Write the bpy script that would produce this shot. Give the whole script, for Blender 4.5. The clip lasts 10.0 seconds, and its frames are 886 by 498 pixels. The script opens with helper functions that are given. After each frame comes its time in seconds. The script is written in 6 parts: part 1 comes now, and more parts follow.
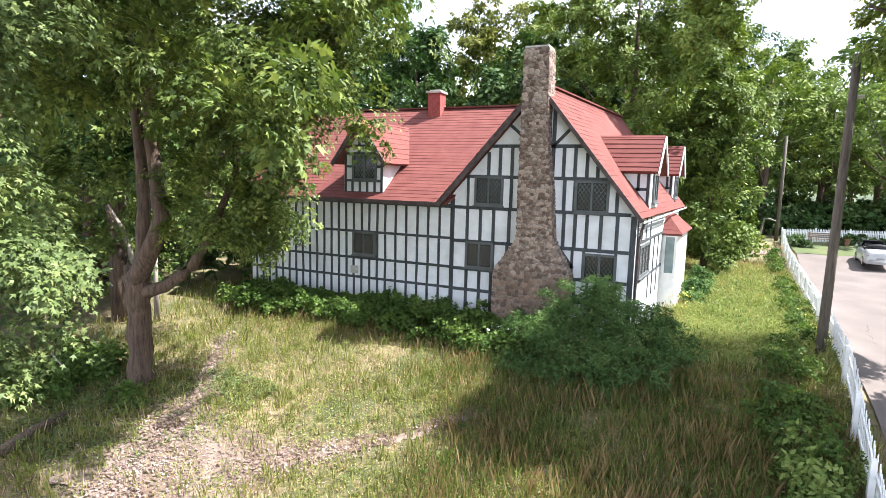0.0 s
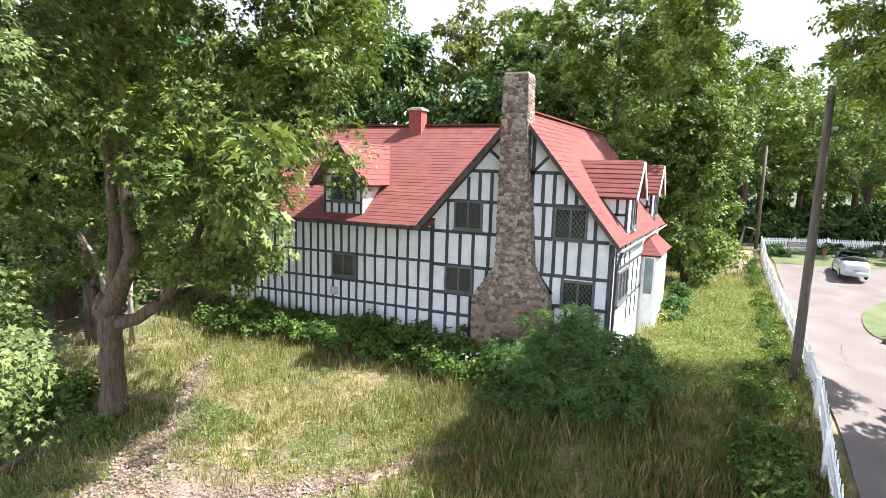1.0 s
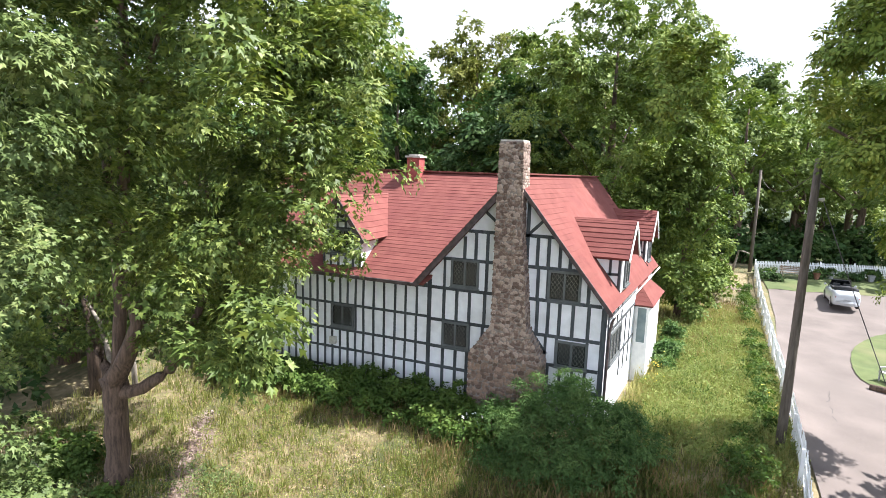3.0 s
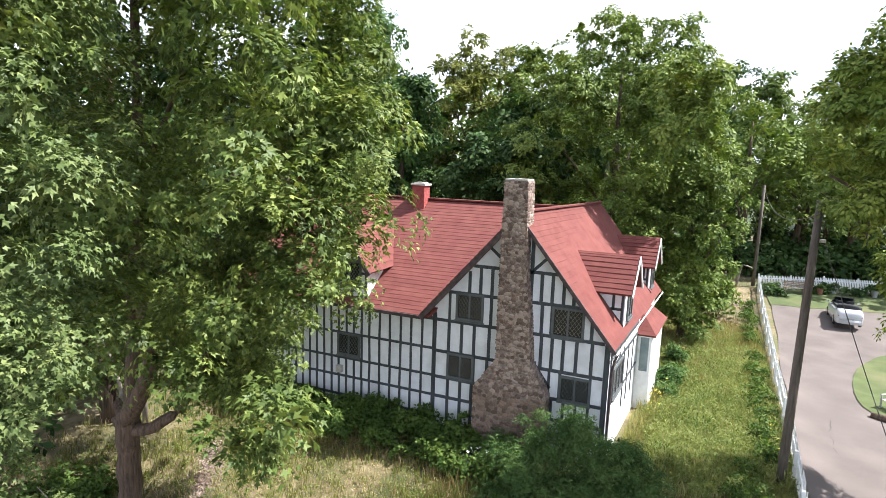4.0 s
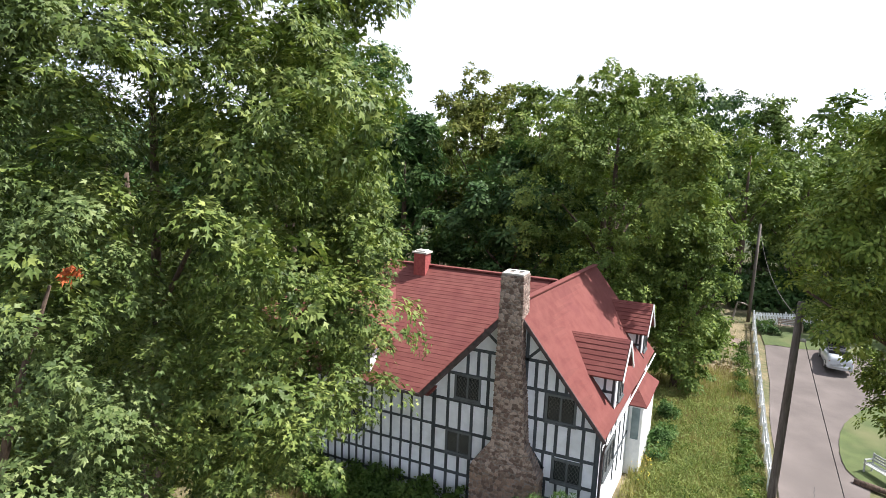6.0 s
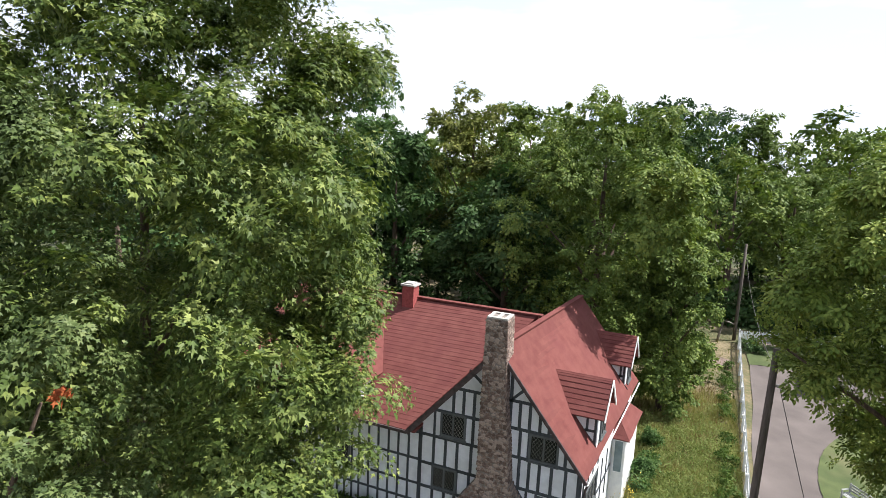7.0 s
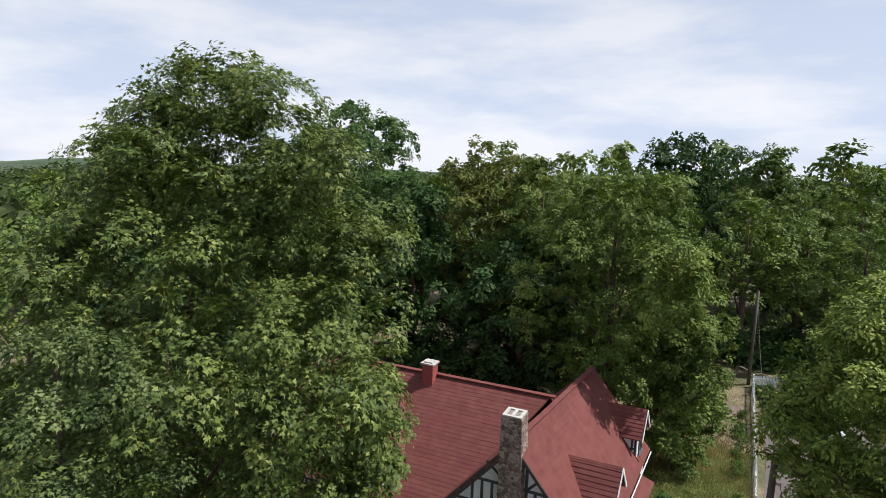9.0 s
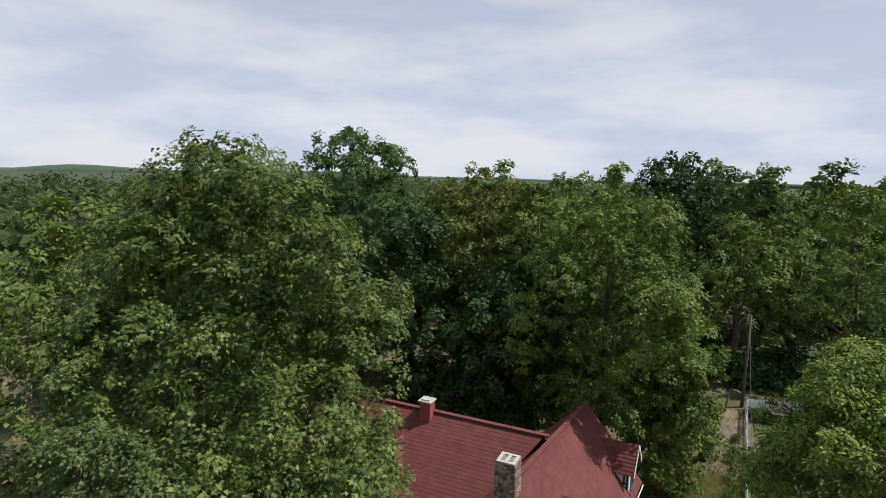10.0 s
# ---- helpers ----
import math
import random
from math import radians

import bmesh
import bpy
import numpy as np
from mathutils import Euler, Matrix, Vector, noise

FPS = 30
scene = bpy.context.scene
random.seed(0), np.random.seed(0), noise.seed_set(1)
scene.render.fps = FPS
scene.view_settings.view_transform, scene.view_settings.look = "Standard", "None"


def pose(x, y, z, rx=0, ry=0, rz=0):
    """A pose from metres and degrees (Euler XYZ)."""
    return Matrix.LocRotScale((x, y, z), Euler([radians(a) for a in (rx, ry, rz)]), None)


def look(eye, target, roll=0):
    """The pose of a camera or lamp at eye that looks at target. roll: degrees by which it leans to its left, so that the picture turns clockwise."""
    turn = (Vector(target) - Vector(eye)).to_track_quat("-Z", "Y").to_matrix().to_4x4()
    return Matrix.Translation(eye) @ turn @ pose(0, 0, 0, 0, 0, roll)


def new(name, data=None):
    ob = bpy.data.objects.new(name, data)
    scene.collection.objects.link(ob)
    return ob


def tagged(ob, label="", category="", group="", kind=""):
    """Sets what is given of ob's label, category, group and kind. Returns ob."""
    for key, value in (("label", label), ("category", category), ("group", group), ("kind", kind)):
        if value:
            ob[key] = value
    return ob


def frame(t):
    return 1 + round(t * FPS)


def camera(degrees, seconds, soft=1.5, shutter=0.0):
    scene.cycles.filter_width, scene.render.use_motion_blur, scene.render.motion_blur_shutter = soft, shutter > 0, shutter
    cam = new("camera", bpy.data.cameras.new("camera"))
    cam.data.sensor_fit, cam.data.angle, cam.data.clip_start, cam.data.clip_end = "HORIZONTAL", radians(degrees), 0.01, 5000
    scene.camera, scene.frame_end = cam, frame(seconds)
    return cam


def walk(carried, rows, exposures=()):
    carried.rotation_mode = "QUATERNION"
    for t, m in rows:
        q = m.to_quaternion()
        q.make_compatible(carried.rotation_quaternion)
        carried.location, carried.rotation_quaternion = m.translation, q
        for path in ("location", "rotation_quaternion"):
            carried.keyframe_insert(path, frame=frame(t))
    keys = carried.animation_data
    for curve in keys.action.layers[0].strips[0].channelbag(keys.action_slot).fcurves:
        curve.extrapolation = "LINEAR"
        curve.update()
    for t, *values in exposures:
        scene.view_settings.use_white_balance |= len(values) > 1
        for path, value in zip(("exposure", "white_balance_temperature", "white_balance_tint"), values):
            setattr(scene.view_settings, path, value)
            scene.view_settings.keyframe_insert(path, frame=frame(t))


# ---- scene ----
cam = camera(77.32, 10.0, soft=0.55)
# seconds, x, y, z, yaw, pitch, roll
ROWS = [
    (0.0, 6.934, -17.649, 5.037, 24.64, -7.54, -1.41),
    (0.5, 6.963, -17.503, 5.511, 24.14, -7.77, -1.56),
    (1.0, 7.048, -17.365, 5.999, 23.24, -7.97, -1.69),
    (1.5, 7.106, -17.336, 6.492, 22.84, -8.17, -1.75),
    (2.0, 7.108, -17.368, 7.021, 22.87, -8.28, -1.78),
    (2.5, 7.092, -17.420, 7.568, 22.90, -8.31, -1.81),
    (4.0, 6.988, -17.594, 9.420, 23.34, -8.60, -1.89),
    (4.5, 6.982, -17.644, 10.139, 23.38, -8.73, -2.04),
    (5.0, 7.046, -17.731, 10.890, 23.25, -8.83, -2.10),
    (5.5, 7.067, -17.880, 11.808, 23.68, -8.99, -2.15),
    (7.0, 7.344, -18.008, 14.254, 22.89, -9.07, -2.65),
    (7.5, 7.420, -18.085, 15.084, 22.56, -8.93, -2.68),
    (8.0, 7.419, -18.339, 15.998, 23.51, -8.72, -2.45),
    (8.5, 7.448, -18.663, 17.03, 24.75, -8.66, -1.94),
    (9.0, 7.593, -18.934, 17.93, 24.65, -8.26, -1.59),
    (9.5, 7.775, -19.137, 18.82, 25.05, -7.94, -1.47),
    (10.0, 7.934, -19.390, 19.86, 24.63, -7.82, -1.37),
]

EXPOSURES = [(0.0, 1.88), (2.5, 1.76), (4.5, 1.30), (5.5, 1.11), (7.5, 0.62), (9.0, 0.08), (10.0, -0.19)]
walk(cam, [(t, pose(x, y, z, 0, 0, yaw) @ pose(0, 0, 0, 90 + pitch) @ pose(0, 0, 0, 0, 0, -roll)) for t, x, y, z, yaw, pitch, roll in ROWS], EXPOSURES)

# ---- world and sun ----
SUN = Vector((0.52, 0.25, 0.82)).normalized()
world = bpy.data.worlds.new("world")
scene.world = world
world.use_nodes = True
wn, wl = world.node_tree.nodes, world.node_tree.links
wn.clear()
w_out = wn.new("ShaderNodeOutputWorld")
w_bg = wn.new("ShaderNodeBackground")
w_sky = wn.new("ShaderNodeTexSky")
w_sky.sky_type = "NISHITA"
w_sky.sun_disc = False
w_sky.sun_elevation = math.asin(SUN.z)
w_sky.sun_rotation = math.atan2(SUN.x, SUN.y)
w_coord = wn.new("ShaderNodeTexCoord")
w_map = wn.new("ShaderNodeMapping")
w_map.inputs["Scale"].default_value = (1.0, 1.0, 4.0)
w_noise = wn.new("ShaderNodeTexNoise")
w_noise.inputs["Scale"].default_value = 3.0
w_noise.inputs["Detail"].default_value = 7.0
w_noise.inputs["Roughness"].default_value = 0.55
w_ramp = wn.new("ShaderNodeValToRGB")
w_ramp.color_ramp.elements[0].position = 0.40
w_ramp.color_ramp.elements[1].position = 0.62
w_mix = wn.new("ShaderNodeMix")
w_mix.data_type = "RGBA"
w_cloud = wn.new("ShaderNodeRGB")
w_cloud.outputs[0].default_value = (15.0, 15.3, 16.6, 1)
wl.new(w_coord.outputs["Generated"], w_map.inputs["Vector"])
wl.new(w_map.outputs[0], w_noise.inputs["Vector"])
wl.new(w_noise.outputs["Fac"], w_ramp.inputs["Fac"])
wl.new(w_ramp.outputs["Color"], w_mix.inputs["Factor"])
w_blue = wn.new("ShaderNodeRGB")
w_blue.outputs[0].default_value = (10.8, 12.2, 15.2, 1)
w_veil = wn.new("ShaderNodeMix")
w_veil.data_type = "RGBA"
# the veil of haze thins overhead
w_sep = wn.new("ShaderNodeSeparateXYZ")
w_thin = wn.new("ShaderNodeMapRange")
for k, v in zip(("From Min", "From Max", "To Min", "To Max"), (0.08, 0.65, 0.94, 0.5)):
    w_thin.inputs[k].default_value = v
wl.new(w_coord.outputs["Generated"], w_sep.inputs[0])
wl.new(w_sep.outputs["Z"], w_thin.inputs["Value"])
wl.new(w_thin.outputs["Result"], w_veil.inputs["Factor"])
wl.new(w_blue.outputs[0], w_mix.inputs["A"])
wl.new(w_cloud.outputs[0], w_mix.inputs["B"])
wl.new(w_sky.outputs[0], w_veil.inputs["A"])
wl.new(w_mix.outputs["Result"], w_veil.inputs["B"])
wl.new(w_veil.outputs["Result"], w_bg.inputs["Color"])
w_bg.inputs["Strength"].default_value = 0.06
wl.new(w_bg.outputs[0], w_out.inputs["Surface"])

sun = new("sun", bpy.data.lights.new("sun", "SUN"))
sun.data.energy = 5.0
sun.data.angle = radians(0.6)
sun.data.color = (1.0, 0.97, 0.94)
sun.matrix_world = look(SUN * 50, (0, 0, 0))


# ---- materials ----
def nodes_of(name):
    m = bpy.data.materials.new(name)
    m.use_nodes = True
    return m, m.node_tree.nodes, m.node_tree.links, m.node_tree.nodes["Principled BSDF"]


def ramp_of(n, stops):
    r = n.new("ShaderNodeValToRGB")
    els = r.color_ramp.elements
    while len(els) < len(stops):
        els.new(0.5)
    for e, (p, c) in zip(els, stops):
        e.position, e.color = p, (*c, 1)
    return r


def surface(name, c1, c2, scale=8.0, rough=0.8, bump=0.2, fine=60.0, metal=0.0, stretch=(1, 1, 1), rand=0.0, stain=None):
    """Two-scale noise colour with bump; rand varies the tone from object to object; stain adds blotches of a third colour."""
    m, n, l, b = nodes_of(name)
    co = n.new("ShaderNodeTexCoord")
    mp = n.new("ShaderNodeMapping")
    mp.inputs["Scale"].default_value = stretch
    l.new(co.outputs["Object"], mp.inputs["Vector"])
    big = n.new("ShaderNodeTexNoise")
    big.inputs["Scale"].default_value, big.inputs["Detail"].default_value = scale, 5
    small = n.new("ShaderNodeTexNoise")
    small.inputs["Scale"].default_value, small.inputs["Detail"].default_value = fine, 3
    l.new(mp.outputs[0], big.inputs["Vector"])
    l.new(mp.outputs[0], small.inputs["Vector"])
    add = n.new("ShaderNodeMath")
    add.operation = "MULTIPLY_ADD"
    add.inputs[1].default_value = 0.35
    l.new(small.outputs["Fac"], add.inputs[0])
    l.new(big.outputs["Fac"], add.inputs[2])
    r = ramp_of(n, [(0.45, c1), (0.9, c2)])
    l.new(add.outputs[0], r.inputs["Fac"])
    col = r.outputs["Color"]
    if stain:
        sn = n.new("ShaderNodeTexNoise")
        sn.inputs["Scale"].default_value, sn.inputs["Detail"].default_value = scale * 0.28, 6
        l.new(co.outputs["Object"], sn.inputs["Vector"])
        sr = ramp_of(n, [(0.52, (0, 0, 0)), (0.72, (0.75, 0.75, 0.75))])
        l.new(sn.outputs["Fac"], sr.inputs["Fac"])
        mx = n.new("ShaderNodeMix")
        mx.data_type = "RGBA"
        l.new(sr.outputs["Color"], mx.inputs["Factor"])
        l.new(col, mx.inputs["A"])
        mx.inputs["B"].default_value = (*stain, 1)
        col = mx.outputs["Result"]
    if rand:
        oi = n.new("ShaderNodeObjectInfo")
        mr = n.new("ShaderNodeMapRange")
        mr.inputs["To Min"].default_value, mr.inputs["To Max"].default_value = 1 - rand, 1 + rand
        l.new(oi.outputs["Random"], mr.inputs["Value"])
        hs = n.new("ShaderNodeHueSaturation")
        l.new(mr.outputs[0], hs.inputs["Value"])
        l.new(col, hs.inputs["Color"])
        col = hs.outputs["Color"]
    l.new(col, b.inputs["Base Color"])
    b.inputs["Roughness"].default_value, b.inputs["Metallic"].default_value = rough, metal
    if bump:
        bp = n.new("ShaderNodeBump")
        bp.inputs["Strength"].default_value, bp.inputs["Distance"].default_value = bump, 0.02
        l.new(add.outputs[0], bp.inputs["Height"])
        l.new(bp.outputs[0], b.inputs["Normal"])
    return m


def leafy(name, dark, mid, light, trans=0.3, rough=0.55, patch=0.5, gloss=0.1):
    """Leaves: tone varies leaf by leaf and in slow patches; part of the light passes through."""
    m, n, l, b = nodes_of(name)
    geo = n.new("ShaderNodeNewGeometry")
    co = n.new("ShaderNodeTexCoord")
    nz = n.new("ShaderNodeTexNoise")
    nz.inputs["Scale"].default_value, nz.inputs["Detail"].default_value = patch, 2
    l.new(co.outputs["Object"], nz.inputs["Vector"])
    mx = n.new("ShaderNodeMath")
    mx.operation = "MULTIPLY_ADD"
    mx.inputs[1].default_value = 0.32
    l.new(geo.outputs["Random Per Island"], mx.inputs[0])
    mul = n.new("ShaderNodeMath")
    mul.operation = "MULTIPLY"
    mul.inputs[1].default_value = 0.72
    l.new(nz.outputs["Fac"], mul.inputs[0])
    l.new(mul.outputs[0], mx.inputs[2])
    r = ramp_of(n, [(0.15, dark), (0.5, mid), (0.85, light)])
    l.new(mx.outputs[0], r.inputs["Fac"])
    l.new(r.outputs["Color"], b.inputs["Base Color"])
    b.inputs["Roughness"].default_value = rough
    b.inputs["Specular IOR Level"].default_value = gloss
    tr = n.new("ShaderNodeBsdfTranslucent")
    hs = n.new("ShaderNodeHueSaturation")
    hs.inputs["Saturation"].default_value, hs.inputs["Value"].default_value = 1.15, 1.5
    l.new(r.outputs["Color"], hs.inputs["Color"])
    l.new(hs.outputs["Color"], tr.inputs["Color"])
    ms = n.new("ShaderNodeMixShader")
    ms.inputs[0].default_value = trans
    l.new(b.outputs[0], ms.inputs[1])
    l.new(tr.outputs[0], ms.inputs[2])
    l.new(ms.outputs[0], n["Material Output"].inputs["Surface"])
    return m


M_STUCCO = surface("stucco", (0.66, 0.68, 0.72), (0.80, 0.82, 0.86), 3.0, 0.9, 0.25, 45, stain=(0.52, 0.53, 0.53))
M_TIMBER = surface("timber", (0.026, 0.031, 0.038), (0.07, 0.08, 0.088), 5.0, 0.8, 0.35, 50, stretch=(3, 3, 0.6), rand=0.2)
M_SHINGLE = surface("red_shingle", (0.137, 0.042, 0.038), (0.182, 0.065, 0.056), 2.2, 0.85, 0.25, 30, stretch=(1, 1, 1), rand=0.06, stain=(0.146, 0.047, 0.045))
M_SHINGLE.node_tree.nodes["Principled BSDF"].inputs["Specular IOR Level"].default_value = 0.2
M_BARGE = surface("barge_board", (0.04, 0.03, 0.03), (0.11, 0.08, 0.08), 6.0, 0.8, 0.3, 40)
M_STONE = surface("field_stone", (0.115, 0.076, 0.058), (0.29, 0.20, 0.155), 9.0, 0.9, 0.6, 45, rand=0.45)
def stonework_material():
    m, n, l, b = nodes_of("stonework")
    geo = n.new("ShaderNodeNewGeometry")
    co = n.new("ShaderNodeTexCoord")
    nz = n.new("ShaderNodeTexNoise")
    nz.inputs["Scale"].default_value, nz.inputs["Detail"].default_value = 14.0, 5
    l.new(co.outputs["Object"], nz.inputs["Vector"])
    add = n.new("ShaderNodeMath")
    add.operation = "MULTIPLY_ADD"
    add.inputs[1].default_value = 0.6
    l.new(geo.outputs["Random Per Island"], add.inputs[0])
    l.new(nz.outputs["Fac"], add.inputs[2])
    r = ramp_of(n, [(0.3, (0.065, 0.044, 0.036)), (0.75, (0.18, 0.122, 0.098)), (1.0, (0.36, 0.28, 0.235))])
    l.new(add.outputs[0], r.inputs["Fac"])
    l.new(r.outputs["Color"], b.inputs["Base Color"])
    b.inputs["Roughness"].default_value = 0.9
    bp = n.new("ShaderNodeBump")
    bp.inputs["Strength"].default_value, bp.inputs["Distance"].default_value = 0.5, 0.02
    l.new(nz.outputs["Fac"], bp.inputs["Height"])
    l.new(bp.outputs[0], b.inputs["Normal"])
    return m


M_STONEWORK = stonework_material()
M_MORTAR = surface("mortar", (0.15, 0.125, 0.11), (0.27, 0.235, 0.21), 9.0, 0.95, 0.5, 60)
M_CAP = surface("concrete_cap", (0.34, 0.32, 0.29), (0.56, 0.54, 0.50), 6.0, 0.9, 0.3, 50)
M_REDBRICK = surface("painted_red_brick", (0.25, 0.05, 0.05), (0.40, 0.10, 0.09), 9.0, 0.85, 0.3, 50)
M_WHITE = surface("white_paint", (0.68, 0.69, 0.70), (0.84, 0.84, 0.83), 4.0, 0.6, 0.15, 40, stain=(0.55, 0.55, 0.5))
M_FENCE = surface("white_fence_paint", (0.70, 0.72, 0.74), (0.86, 0.86, 0.86), 5.0, 0.6, 0.15, 40, rand=0.06)
M_POLE = surface("weathered_pole", (0.068, 0.055, 0.046), (0.155, 0.130, 0.110), 3.0, 0.9, 0.5, 40, stretch=(6, 6, 0.3))
M_BARK = surface("bark", (0.036, 0.024, 0.018), (0.155, 0.105, 0.077), 4.0, 0.95, 1.0, 25, stretch=(4, 4, 0.5))
M_BARKPALE = surface("bare_wood", (0.14, 0.12, 0.10), (0.32, 0.28, 0.24), 4.0, 0.9, 0.5, 25, stretch=(2, 2, 0.6))
M_DRIVE = surface("worn_asphalt_drive", (0.100, 0.083, 0.077), (0.148, 0.123, 0.114), 0.6, 0.95, 0.3, 30, stain=(0.112, 0.094, 0.087))
M_CRACK = surface("tar_crack", (0.05, 0.045, 0.045), (0.10, 0.09, 0.085), 8.0, 0.9, 0.2)
M_LEAF = leafy("maple_leaves", (0.011, 0.024, 0.007), (0.087, 0.130, 0.031), (0.284, 0.324, 0.090), 0.18, 0.5, patch=1.3, gloss=0.2)
M_LEAF2 = leafy("yellowing_leaves", (0.018, 0.034, 0.011), (0.092, 0.133, 0.043), (0.236, 0.275, 0.105), 0.14, 0.5, patch=1.3, gloss=0.18)
# for dark green trees, and for foliage whose shade is put into the colour
M_LEAFDARK = leafy("dark_and_shaded_leaves", (0.011, 0.030, 0.011), (0.044, 0.087, 0.027), (0.107, 0.158, 0.052), 0.12, 0.5)
M_LEAFMID = leafy("woodland_leaves", (0.030, 0.055, 0.014), (0.104, 0.157, 0.037), (0.252, 0.297, 0.070), 0.14, 0.5, patch=0.25)
M_LEAFTURN = leafy("turning_leaves", (0.037, 0.056, 0.014), (0.119, 0.139, 0.035), (0.246, 0.251, 0.066), 0.18, 0.5, patch=0.35)
M_LEAFPALE = leafy("pale_leaves", (0.041, 0.067, 0.020), (0.123, 0.179, 0.048), (0.253, 0.301, 0.092), 0.2, 0.5, patch=0.3)
M_LEAFYELLOW = leafy("yellow_green_leaves", (0.030, 0.058, 0.012), (0.143, 0.204, 0.042), (0.370, 0.405, 0.097), 0.08, 0.5, patch=0.7)
M_FAR = leafy("far_woodland_leaves", (0.036, 0.052, 0.024), (0.068, 0.092, 0.036), (0.111, 0.139, 0.055), 0.3, 0.6, patch=0.03)
M_BUSH = leafy("bush_leaves", (0.024, 0.055, 0.017), (0.070, 0.130, 0.040), (0.160, 0.232, 0.078), 0.22, 0.5, patch=1.5)
M_IVY = leafy("creeper_leaves", (0.024, 0.049, 0.013), (0.068, 0.119, 0.028), (0.143, 0.198, 0.048), 0.25, 0.5, patch=1.2)
M_GRASS = leafy("green_grass", (0.084, 0.103, 0.027), (0.174, 0.190, 0.055), (0.309, 0.293, 0.119), 0.3, patch=0.6)
M_SIDEGRASS = leafy("tall_yellow_green_grass", (0.141, 0.150, 0.048), (0.282, 0.277, 0.106), (0.484, 0.440, 0.238), 0.3, patch=0.4)
M_DEEPGRASS = leafy("deep_green_grass", (0.040, 0.062, 0.016), (0.097, 0.128, 0.035), (0.202, 0.229, 0.079), 0.3, patch=0.9)
M_FLOWER = surface("yellow_petals", (0.62, 0.45, 0.03), (0.8, 0.62, 0.08), 10, 0.6, 0)
M_STRAW = leafy("dry_grass", (0.269, 0.198, 0.103), (0.420, 0.328, 0.190), (0.562, 0.475, 0.333), 0.3, patch=0.8)
M_RUST = leafy("seeding_rust_grass", (0.115, 0.078, 0.038), (0.204, 0.147, 0.072), (0.305, 0.235, 0.125), 0.3, patch=0.8)
M_WEED = leafy("meadow_weeds", (0.060, 0.084, 0.020), (0.147, 0.179, 0.044), (0.261, 0.290, 0.095), 0.3, 0.5, patch=0.9)
M_SIDEWEED = leafy("side_weeds", (0.075, 0.107, 0.032), (0.185, 0.231, 0.072), (0.352, 0.378, 0.150), 0.3, 0.5, patch=0.9)


def ground_material():
    m, n, l, b = nodes_of("meadow_ground")
    co = n.new("ShaderNodeTexCoord")
    a = n.new("ShaderNodeTexNoise")
    a.inputs["Scale"].default_value, a.inputs["Detail"].default_value = 0.35, 6
    c = n.new("ShaderNodeTexNoise")
    c.inputs["Scale"].default_value, c.inputs["Detail"].default_value = 4.0, 9
    for q in (a, c):
        l.new(co.outputs["Object"], q.inputs["Vector"])
    add = n.new("ShaderNodeMath")
    add.operation = "MULTIPLY_ADD"
    add.inputs[1].default_value = 0.62
    l.new(c.outputs["Fac"], add.inputs[0])
    l.new(a.outputs["Fac"], add.inputs[2])
    r = ramp_of(n, [(0.52, (0.045, 0.058, 0.020)), (0.70, (0.09, 0.092, 0.038)), (0.84, (0.14, 0.115, 0.06)), (1.0, (0.25, 0.20, 0.12))])
    l.new(add.outputs[0], r.inputs["Fac"])
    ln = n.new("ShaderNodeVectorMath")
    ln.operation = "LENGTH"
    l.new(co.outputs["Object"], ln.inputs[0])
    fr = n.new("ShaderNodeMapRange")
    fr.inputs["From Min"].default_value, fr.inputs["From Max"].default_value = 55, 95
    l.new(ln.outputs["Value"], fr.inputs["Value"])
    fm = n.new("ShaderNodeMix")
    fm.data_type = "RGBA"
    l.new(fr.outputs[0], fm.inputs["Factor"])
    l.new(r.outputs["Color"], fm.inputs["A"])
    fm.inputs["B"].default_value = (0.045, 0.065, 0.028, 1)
    l.new(fm.outputs["Result"], b.inputs["Base Color"])
    b.inputs["Roughness"].default_value = 0.95
    bp = n.new("ShaderNodeBump")
    bp.inputs["Strength"].default_value, bp.inputs["Distance"].default_value = 0.6, 0.06
    l.new(c.outputs["Fac"], bp.inputs["Height"])
    l.new(bp.outputs[0], b.inputs["Normal"])
    return m


M_GROUND = ground_material()
M_DIRT = surface("bare_dirt", (0.105, 0.073, 0.058), (0.25, 0.19, 0.158), 2.5, 0.95, 0.8, 22, stain=(0.10, 0.07, 0.05))
def thatch_material():
    """Low herbs, dead stalks and fallen leaves mixed leaf by leaf, greener and drier in patches."""
    m = leafy("meadow_thatch", (0.1, 0.1, 0.1), (0.1, 0.1, 0.1), (0.1, 0.1, 0.1), 0.25, 0.6, patch=0.7)
    r = [q for q in m.node_tree.nodes if q.type == "VALTORGB"][0]
    r.color_ramp.interpolation = "LINEAR"
    els = r.color_ramp.elements
    while len(els) < 7:
        els.new(0.5)
    for e, (p, c) in zip(els, ((0.12, (0.05, 0.085, 0.02)), (0.28, (0.12, 0.185, 0.045)), (0.42, (0.22, 0.25, 0.075)), (0.52, (0.38, 0.32, 0.15)), (0.62, (0.26, 0.17, 0.10)), (0.74, (0.44, 0.36, 0.20)), (0.88, (0.54, 0.47, 0.31)))):
        e.position, e.color = p, (*c, 1)
    return m


